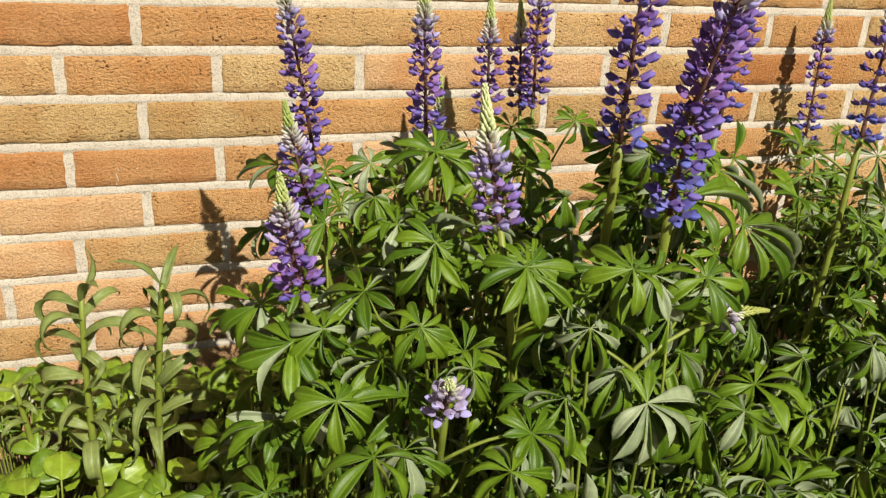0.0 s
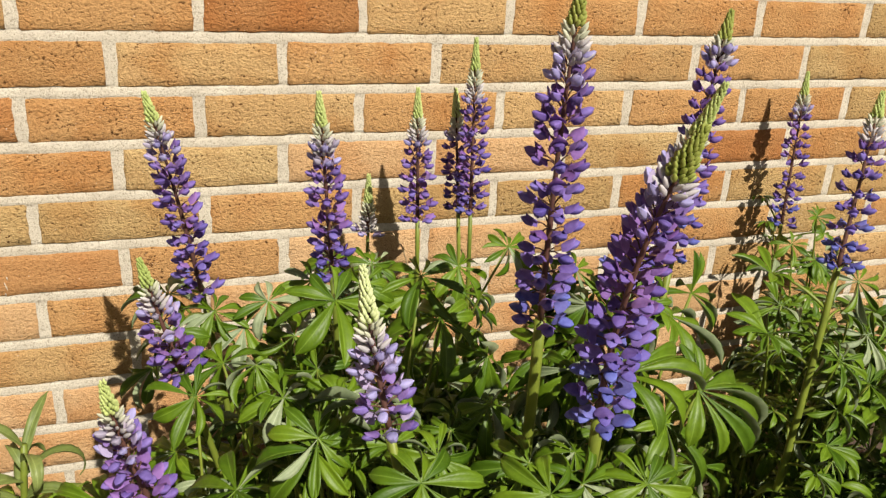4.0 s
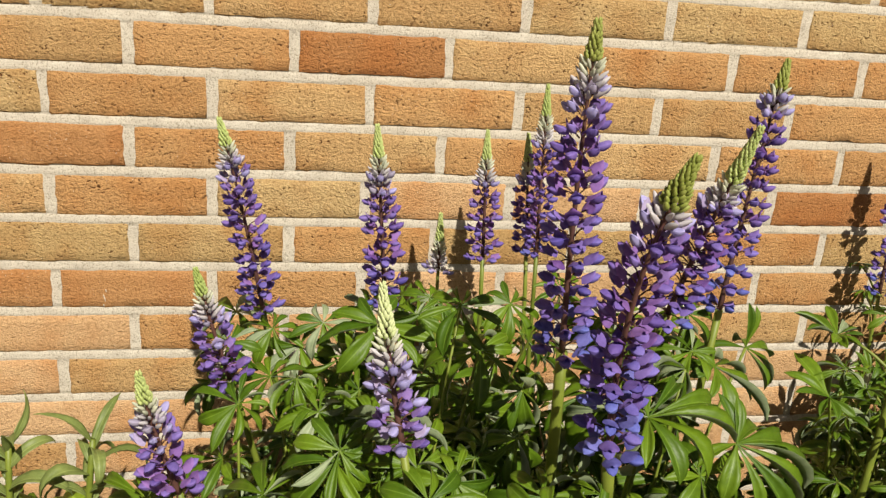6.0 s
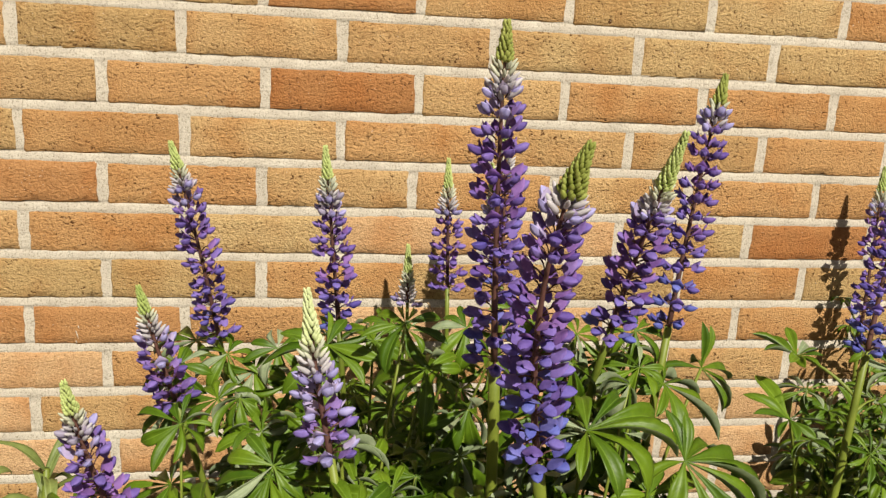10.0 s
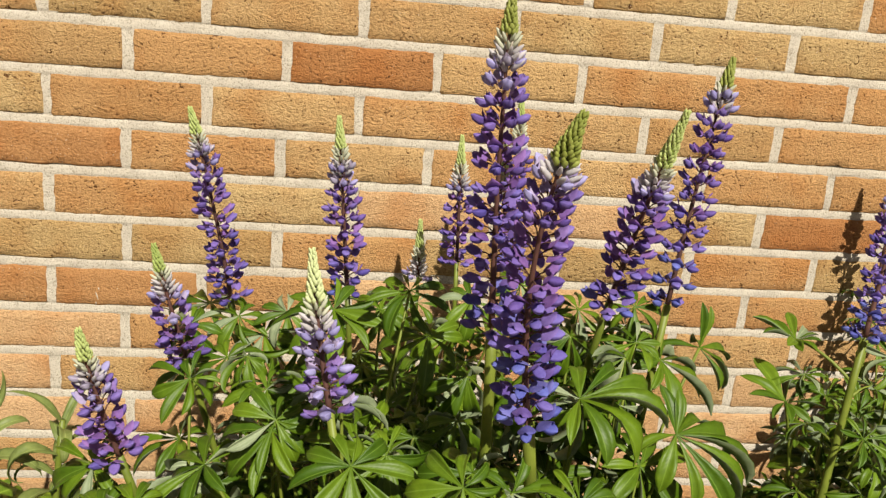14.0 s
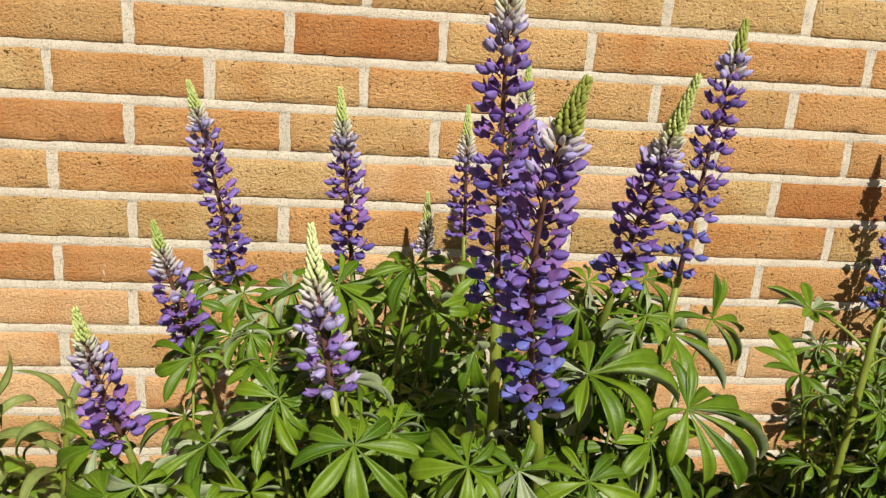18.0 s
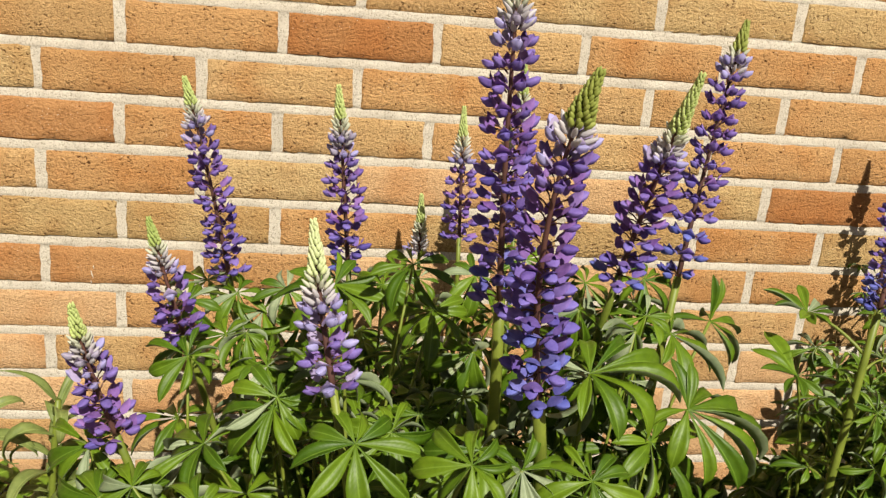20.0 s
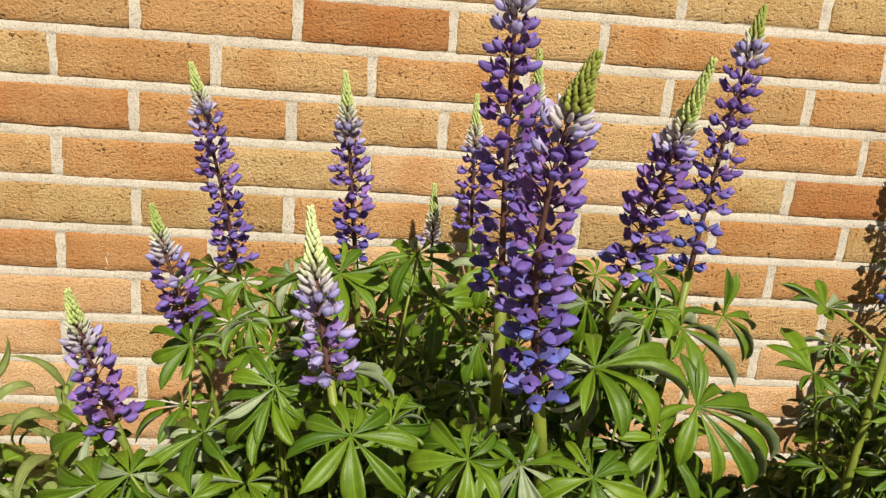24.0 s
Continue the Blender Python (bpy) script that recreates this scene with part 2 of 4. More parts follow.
# ---- building helpers ----
def mesh_of(name, verts, faces, mats, smooth=True, index=None, uvs=None):
    me = bpy.data.meshes.new(name)
    me.from_pydata([tuple(v) for v in verts], [], faces)
    for m in mats:
        me.materials.append(m)
    if index is not None:
        me.polygons.foreach_set("material_index", index)
    if uvs is not None:
        lay = me.uv_layers.new(name="UVMap")
        for lp in me.loops:
            lay.data[lp.index].uv = uvs[lp.vertex_index]
    me.polygons.foreach_set("use_smooth", [smooth] * len(me.polygons))
    me.update()
    return me


def child(name, me, parent, m=None, label=""):
    ob = new(name, me)
    ob.parent = parent
    if m is not None:
        ob.matrix_basis = m
    if label:
        ob["label"] = label
    return ob


def tube(points, radii, sides=7):
    """Rings along a line of points; returns verts and faces, with both ends closed."""
    verts, faces = [], []
    pts = [Vector(p) for p in points]
    ref = Vector((0.31, 0.87, 0.2)).normalized()
    for k, p in enumerate(pts):
        d = (pts[min(k + 1, len(pts) - 1)] - pts[max(k - 1, 0)]).normalized()
        u = d.cross(ref).normalized()
        w = d.cross(u)
        for s in range(sides):
            a = 2 * math.pi * s / sides
            verts.append(p + radii[k] * (math.cos(a) * u + math.sin(a) * w))
    for k in range(len(pts) - 1):
        for s in range(sides):
            a, b = k * sides + s, k * sides + (s + 1) % sides
            faces.append((a, b, b + sides, a + sides))
    faces.append(tuple(range(sides))[::-1])
    faces.append(tuple(range((len(pts) - 1) * sides, len(pts) * sides)))
    return verts, faces


def bend(p0, p1, p2, n):
    """n+1 points of a quadratic curve."""
    p0, p1, p2 = Vector(p0), Vector(p1), Vector(p2)
    return [(1 - s) ** 2 * p0 + 2 * s * (1 - s) * p1 + s * s * p2 for s in (k / n for k in range(n + 1))]


def along(pts, s):
    x = max(0.0, min(0.9999, s)) * (len(pts) - 1)
    k = int(x)
    p = pts[k].lerp(pts[k + 1], x - k)
    return p, (pts[k + 1] - pts[k]).normalized()


def frame_of(way, up=(0, 0, 1), spin=0.0):
    """Rotation whose X runs along way and whose Z leans to up."""
    x = Vector(way).normalized()
    y = Vector(up).cross(x)
    y = y.normalized() if y.length > 1e-4 else Vector((0, 1, 0))
    z = x.cross(y)
    m = Matrix((x, y, z)).transposed().to_4x4()
    return m @ Matrix.Rotation(spin, 4, "X")


# ---- leaf meshes: unit length along X, face up along Z ----
def blade_mesh(name, width, droop, fold, wave, top, under, widest=0.62, n=7, tip=1.0):
    """A leaf blade with thickness: curved down along its length, folded along the midrib, its upper and lower faces of their own colour."""
    verts, faces, idx, uvs = [], [], [], []
    rings = []
    ang, x, z = 0.18 * (1 if droop > 0 else 0.4), 0.0, 0.0
    for k in range(n + 1):
        s = k / n
        if k:
            ang -= droop * (0.35 + 1.3 * s) / n
            x += math.cos(ang) / n
            z += math.sin(ang) / n
        half = width * 0.5 * (math.sin(math.pi * min(1, s ** (math.log(0.5) / math.log(widest)))) ** 0.75) if 0 < s < 1 else (0.012 if s == 0 else 0.004)
        if k == n - 1:
            half *= 0.92 * tip
        nx, nz = -math.sin(ang), math.cos(ang)
        rings.append((s, x, z, half, nx, nz))
    for side, off in ((0, 0.006), (1, -0.006)):
        for s, x, z, half, nx, nz in rings:
            for q, v in ((-1, -1), (-0.5, -0.5), (0, 0), (0.5, 0.5), (1, 1)):
                lift = fold * abs(q) * half + wave * half * math.sin(9 * s + 2.4 * q) * abs(q)
                edge = 0.25 if abs(q) == 1 else 1.0
                verts.append((x + nx * (lift + off * edge), q * half * math.cos(fold * 0.8), z + nz * (lift + off * edge)))
                uvs.append((s, v))
    m = 5 * (n + 1)
    for k in range(n):
        for q in range(4):
            a = k * 5 + q
            faces.append((a, a + 5, a + 6, a + 1))
            idx.append(0)
            faces.append((m + a, m + a + 1, m + a + 6, m + a + 5))
            idx.append(1)
        for q in (0, 4):
            a = k * 5 + q
            faces.append((a, m + a, m + a + 5, a + 5) if q == 0 else (a, a + 5, m + a + 5, m + a))
            idx.append(0)
    faces = [f[::-1] for f in faces]
    return mesh_of(name, verts, faces, [top, under], True, idx, uvs)


SHAPES = ((0.30, 0.2, 0.62, 0.06), (0.335, 0.34, 0.50, 0.13), (0.265, 0.15, 0.90, 0.05), (0.315, 0.48, 0.45, 0.20))


def leaflets(top, under):
    return [[blade_mesh("leaflet", w, d + 0.27 * level, f, wv, top, under, 0.62 + 0.04 * (k % 3), 8, 1.0) for k, (w, d, f, wv) in enumerate(SHAPES)] for level in range(6)]


# most leaflets lie green face up; some wear the underside colour there, for sun sheen and overturned leaflets
LEAFLET, TURNED_SHEEN = leaflets(LEAF_TOP, LEAF_UNDER_AND_SHEEN), leaflets(LEAF_UNDER_AND_SHEEN, LEAF_TOP)

rng = random.Random(11)


def palm_mesh(k):
    """A whole small lupine leaf in one mesh, unit radius, for the shaded depth of the clumps."""
    r = random.Random(70 + k)
    V, F, I, U = [], [], [], []
    n = r.choice((8, 9, 10))
    for q in range(n):
        a = 2 * math.pi * (q + 0.5) / n - math.pi + r.uniform(-0.1, 0.1)
        z = 0.8 + 0.22 * math.cos(a)
        way = Vector((math.cos(a), math.sin(a), r.uniform(-0.1, 0.2)))
        me = (TURNED_SHEEN if r.random() < 0.15 else LEAFLET)[r.choice((1, 2, 3, 4))][r.randrange(4)]
        m = frame_of(way, (0, 0, 1), r.gauss(0, 0.45)) @ Matrix.Diagonal((z, z, z, 1))
        base = len(V)
        V += [m @ v.co for v in me.vertices]
        for p in me.polygons:
            F.append(tuple(base + v for v in p.vertices))
            I.append(p.material_index)
        uv = {}
        for lp in me.loops:
            uv[lp.vertex_index] = tuple(me.uv_layers[0].data[lp.index].uv)
        U += [uv[i] for i in range(len(me.vertices))]
    return mesh_of("palm_leaf", V, F, [LEAF_TOP, LEAF_UNDER_AND_SHEEN], True, I, U)


PALM = [palm_mesh(k) for k in range(10)]


def palmate_leaf(plant, base, start, hub, normal, heading, radius, count=9, level=1, spread=1.0, silver=None, slim=False):
    """A lupine leaf: petiole from start to hub, leaflets round the hub like the fingers of a hand; longest along heading."""
    start, hub = Vector(start), Vector(hub)
    normal = Vector(normal).normalized()
    head = Vector(heading)
    head = (head - normal * head.dot(normal)).normalized()
    sag = start.lerp(hub, 0.55) + Vector((0, 0, 0.18 * (hub - start).length))
    pts = [p - hub for p in bend(start, sag, hub, 6)]
    v, f = tube(pts, [0.0019 - 0.0006 * k / 6 for k in range(7)], 5)
    leaf = child("palmate_leaf", mesh_of("petiole", v, f, [STEM]), plant, Matrix.Translation(hub - base))
    turned_sheen = rng.choice((0.0, 0.0, 0.06, 0.12, 0.25)) if silver is None else silver
    for k in range(count):
        a = (k + 0.5) / count * 2 * math.pi - math.pi
        a = a * spread + rng.uniform(-0.09, 0.09)
        size = 1.08 * radius * (0.80 + 0.22 * math.cos(a)) * rng.uniform(0.9, 1.08)
        way = Matrix.Rotation(a, 3, normal) @ head
        way = (way + normal * (rng.uniform(0.0, 0.25) - 0.10 * level - 0.28 * max(0, level - 3))).normalized()
        lv = max(0, min(5, level + rng.choice((-1, 0, 0, 1))))
        me = (TURNED_SHEEN if rng.random() < turned_sheen else LEAFLET)[lv][2 if slim else rng.randrange(4)]
        m = frame_of(way, normal, rng.gauss(0, 0.52)) @ Matrix.Diagonal((size, size, size, 1))
        child("leaflet", me, leaf, m)
    return leaf


def fingered_leaf(plant, base, start, hub, fingers, shapes=(0, 2, 2, 3)):
    """A lupine leaf whose leaflets stand each its own way. fingers: rows of direction, length, droop level, pale sheen
    colour on top or not.
    """
    start, hub = Vector(start), Vector(hub)
    sag = start.lerp(hub, 0.55) + Vector((0, 0, 0.12 * (hub - start).length))
    v, f = tube([p - hub for p in bend(start, sag, hub, 6)], [0.0021 - 0.0006 * k / 6 for k in range(7)], 5)
    leaf = child("palmate_leaf", mesh_of("petiole", v, f, [STEM]), plant, Matrix.Translation(hub - base))
    for way, size, level, turned_sheen in fingers:
        way = Vector(way)
        up = Vector((0, -0.25, 1.0)) if abs(way.normalized().z) < 0.8 else Vector((0.1, -1, 0.1))
        m = frame_of(way, up, rng.gauss(0, 0.2)) @ Matrix.Diagonal((size, size, size, 1))
        child("leaflet", (TURNED_SHEEN if turned_sheen else LEAFLET)[level][rng.choice(shapes)], leaf, m)


# ---- flower meshes ----
def blob(cx, cz, lx, ly, lz, pitch, nu=8, nv=5, droop=0.0, taper=0.0):
    """A rounded pouch along X; pitch turns it in the XZ plane."""
    verts, faces = [], []
    c, s = math.cos(pitch), math.sin(pitch)
    for i in range(nv + 1):
        t = math.pi * i / nv
        for j in range(nu):
            a = 2 * math.pi * j / nu
            u = -math.cos(t)
            r = math.sin(t) * (1 - taper * u)
            x, y, z = lx * u, ly * r * math.cos(a), lz * r * math.sin(a) - droop * (u + 1) ** 2
            verts.append((cx + c * x - s * z, y, cz + s * x + c * z))
    for i in range(nv):
        for j in range(nu):
            a, b = i * nu + j, i * nu + (j + 1) % nu
            faces.append((a, b, b + nu, a + nu))
    return verts, [f[::-1] for f in faces]


def floret_mesh(k, wing, banner, openness):
    """One pea flower, in metres, pointing out along X: stalklet, two rounded wing petals, and a banner folded back above them."""
    V, F, I = [], [], []

    def put(vf, mi):
        n = len(V)
        V.extend(vf[0])
        F.extend(tuple(n + q for q in f) for f in vf[1])
        I.extend([mi] * len(vf[1]))

    r = random.Random(k)
    put(tube([(0, 0, 0), (0.005, 0, 0.0018), (0.0112, 0, 0.0012)], [0.0007, 0.0006, 0.0011], 4), 2)
    # the wings close over the keel as one boat-shaped pouch: flat above, full below, its tip turned up
    nu, nv = 12, 7
    vs, fs = [], []
    hang = -0.08 + 0.36 * r.random()
    for i in range(nv + 1):
        u = i / nv
        wide = math.sin(math.pi * (0.08 + 0.86 * u)) ** 0.70 if 0 < i < nv else (0.25 if i == 0 else 0.08)
        for j in range(nu):
            a = 2 * math.pi * j / nu
            y, z = 0.0040 * wide * math.cos(a), math.sin(a)
            cleft = 0.0013 * wide * math.exp(-9 * math.cos(a) ** 2) if z < 0 else 0.0
            z = (0.0016 if z > 0 else 0.0054) * wide * z + cleft
            x = 0.0092 + 0.0134 * u + 0.32 * z
            vs.append((x, y * (1.12 if z > 0 else 0.95), z + 0.0012 - hang * 0.0085 * u ** 1.4 + 0.0003 * r.uniform(-1, 1)))
    for i in range(nv):
        for j in range(nu):
            a2, b2 = i * nu + j, i * nu + (j + 1) % nu
            fs.append((a2, a2 + nu, b2 + nu, b2))
    put((vs, fs), 0)
    # the banner rises behind them like a hood, its two halves folded back from the crease
    n0, m0 = 6, 7
    vs, fs = [], []
    rise = 0.45 + 0.75 * openness
    for off in (0.0, -0.0006):
        for i in range(n0):
            q = i / (n0 - 1)
            half = 0.0064 * math.sin(math.pi * (0.20 + 0.76 * q)) ** 0.7
            turn = rise * (0.25 + 0.55 * q)
            x = 0.0088 + 0.0122 * q * math.cos(turn)
            z = 0.0022 + 0.0088 * q * math.sin(turn)
            for j in range(m0):
                e = 2 * j / (m0 - 1) - 1
                fold = 0.0042 * openness * abs(e) ** 1.4 * (0.3 + 0.7 * q)
                vs.append((x - fold + off, e * half, z - 0.0030 * e * e * (1 - 0.5 * openness) + off))
    for shell in (0, 1):
        for i in range(n0 - 1):
            for j in range(m0 - 1):
                a2 = shell * n0 * m0 + i * m0 + j
                f = (a2, a2 + 1, a2 + m0 + 1, a2 + m0)
                fs.append(f[::-1] if shell == 0 else f)
    put((vs, fs), 1)
    return mesh_of("floret", V, F, [wing, banner, AXIS], True, I)


FLORET = [[floret_mesh(7 * c + k, PETAL[c], BANNER[c], (0.15, 0.45, 0.75)[k % 3]) for k in range(4)] for c in range(6)]


def bud_verts(V, F, at, way, length, fat):
    m = Matrix.Translation(at) @ frame_of(way)
    vs, fs = blob(length * 0.45, 0, length * 0.5, fat, fat, 0, 6, 4, 0, 0.25)
    n = len(V)
    V.extend(m @ Vector(v) for v in vs)
    F.extend(tuple(n + q for q in f) for f in fs)


BUD = [mesh_of("bud", *(lambda vf: ([Vector(v) for v in vf[0]], vf[1]))(blob(0.55, 0, 0.70, 0.205, 0.215, 0, 7, 6, 0, 0.3)), [m]) for m in (BUD_LILAC, BUD_PALE)]


def lupine(label, ground, foot, tip, lean=(0, 0, 0), width=1.0, bloom=0.66, gap=0.0145, per=5, tipmat=BUD_LIME, low=0, high=4, leaves=(), thick=0.0042, seed=1, pale=0.6):
    """A flowering lupine stem. ground: where it leaves the soil; foot: the lowest whorl; tip: the end of the spike; lean: how its tip
    bends aside; bloom: the share of the spike that is open; leaves: rows of height share, bearing, reach, radius, level."""
    r = random.Random(seed)
    ground, foot, tip, lean = Vector(ground), Vector(foot), Vector(tip), Vector(lean)
    plant = new("lupine")
    plant.location = ground
    tagged(plant, label, "lupine", "lupines in the flower bed")
    n = 12
    spike = bend(foot, foot.lerp(tip, 0.55) - lean, tip, 16)
    below = foot + (foot - spike[1]).normalized() * (foot - ground).length * 0.5
    stalk = bend(ground, below, foot, n)
    v, f = tube([p - ground for p in stalk], [thick * (1.25 - 0.4 * k / n) for k in range(n + 1)], 8)
    child("stem", mesh_of("stem", v, f, [STEM]), plant)
    L = (tip - foot).length
    v, f = tube([p - ground for p in spike], [0.0022 * width * (1.0 - 0.82 * k / 16) + 0.0004 for k in range(17)], 7)
    child("spike_stem", mesh_of("spike_stem", v, f, [AXIS]), plant, None, "dark purplish brown spike stem")
    # open whorls
    s, turn = 0.0, r.uniform(0, 6)
    while s < bloom:
        p, d = along(spike, s + 0.01)
        share = s / bloom
        grow = width * (1.0 - 0.22 * share ** 2)
        tone = low + (high - low) * (0.75 * share ** 1.2 + 0.25 * share ** 5) + (0.5 if share > 0.88 else 0.0)
        side = d.orthogonal().normalized()
        for k in range(per):
            if r.random() < 0.09:
                continue
            a = turn + 2 * math.pi * (k + r.uniform(-0.14, 0.14)) / per
            out = Matrix.Rotation(a, 3, d) @ side
            rise = 0.12 + 0.7 * share ** 2.6 + r.uniform(-0.15, 0.15)
            way = (out + d * rise).normalized()
            c = int(max(0, min(5, round(tone + r.uniform(-0.55, 0.55)))))
            g = 0.98 * grow * r.uniform(0.86, 1.10)
            at = p + d * r.uniform(-0.0022, 0.0022) + out * 0.002 * width
            m = Matrix.Translation(at - ground) @ frame_of(way, d, r.uniform(-0.25, 0.25)) @ Matrix.Diagonal((g, g, g, 1))
            child("floret", FLORET[c][r.randrange(4)], plant, m)
        turn += math.pi / per + 0.35
        s += gap * (1.0 - 0.30 * share) * width ** 0.3 / L
    # closed buds, denser and smaller towards the tip: the larger ones singly, those of the tip too small to pick apart
    V, F = [], []
    s = bloom - 0.005
    while s < 1.0:
        p, d = along(spike, s)
        q = (1 - s) / (1 - bloom)
        tight = q <= pale
        ring = 7 if tight and q > 0.2 else 6 if q > 0.15 else 5
        size = width * (0.0031 + 0.0040 * q if tight else 0.0034 + 0.0052 * q)
        side = d.orthogonal().normalized()
        for k in range(ring):
            a = turn + 2 * math.pi * k / ring + r.uniform(-0.12, 0.12)
            out = Matrix.Rotation(a, 3, d) @ side
            way = (out * (0.32 + 0.55 * q) + d * (1.2 - 0.45 * q)).normalized()
            at, z = p + out * width * (0.0012 + 0.0036 * q) + d * r.uniform(-0.0006, 0.0006) - ground, size * r.uniform(0.86, 1.12)
            if tight:
                bud_verts(V, F, at, way, z * 1.08, z * 0.29)
            else:
                kind = 0 if q > 0.5 + 0.5 * pale else 1
                child("bud", BUD[kind], plant, Matrix.Translation(at) @ frame_of(way, d) @ Matrix.Diagonal((z, z, z, 1)))
        turn += math.pi / ring + 0.2
        s += size * (0.46 if tight else 0.62) / L
    child("bud_tip", mesh_of("bud_tip", V, F, [tipmat]), plant, None, "tapering tip of tight green buds")["kind"] = "stuff"
    for share, bearing, reach, radius, level in leaves:
        p, d = along(stalk, share)
        b = radians(bearing)
        out = Vector((math.cos(b), math.sin(b), 0))
        hub = p + out * reach + Vector((0, 0, reach * r.uniform(0.25, 0.6)))
        normal = Vector((0, 0, 1)) + out * r.uniform(0.2, 0.6) + Vector((r.uniform(-0.2, 0.2), -0.25, 0))
        palmate_leaf(plant, ground, p, hub, normal, out, radius, r.choice((8, 9, 9, 10, 11)), level)
    return plant


# ---- the wall ----
COURSE, LENGTH, LINE, JOINT_H, JOINT_V = 0.0677, 0.2106, 0.500, 0.0128, 0.0142
brick_rng = random.Random(5)


def brick_mesh(k, length):
    """A worn brick in metres, its face towards -Y and uneven, its arrises chipped."""
    r = random.Random(40 + k)
    nx, nz = 16, 6
    h, w = COURSE - JOINT_H, length
    verts, faces = [], []
    for i in range(nx + 1):
        for j in range(nz + 1):
            x = w * (((i - 1) / (nx - 2)) if 0 < i < nx else (-0.009 if i == 0 else 1.009)) - w / 2
            z = h * (((j - 1) / (nz - 2)) if 0 < j < nz else (-0.03 if j == 0 else 1.03)) - h / 2
            x, z = x * 0.985, z * 0.945
            rim = i in (0, nx) or j in (0, nz)
            y = r.uniform(-0.0004, 0.0004) + (r.uniform(0.0009, 0.0020) if rim else 0)
            if rim:
                x += r.uniform(-0.0013, 0.0013)
                z += r.uniform(-0.0014, 0.0012)
                if j == 0 and r.random() < 0.3:
                    z += r.uniform(0.0008, 0.0022)
            verts.append((x, y, z))
    for i in range(nx):
        for j in range(nz):
            a = i * (nz + 1) + j
            faces.append((a, a + nz + 1, a + nz + 2, a + 1))
    loop = [i * (nz + 1) for i in range(nx + 1)] + [nx * (nz + 1) + j for j in range(1, nz + 1)]
    loop += [i * (nz + 1) + nz for i in range(nx - 1, -1, -1)] + [j for j in range(nz - 1, 0, -1)]
    n = len(verts)
    for q in loop:
        x, y, z = verts[q]
        verts.append((x, 0.06, z))
    m = len(loop)
    for k2 in range(m):
        b2 = (k2 + 1) % m
        faces.append((loop[k2], n + k2, n + b2, loop[b2]))
    return verts, faces


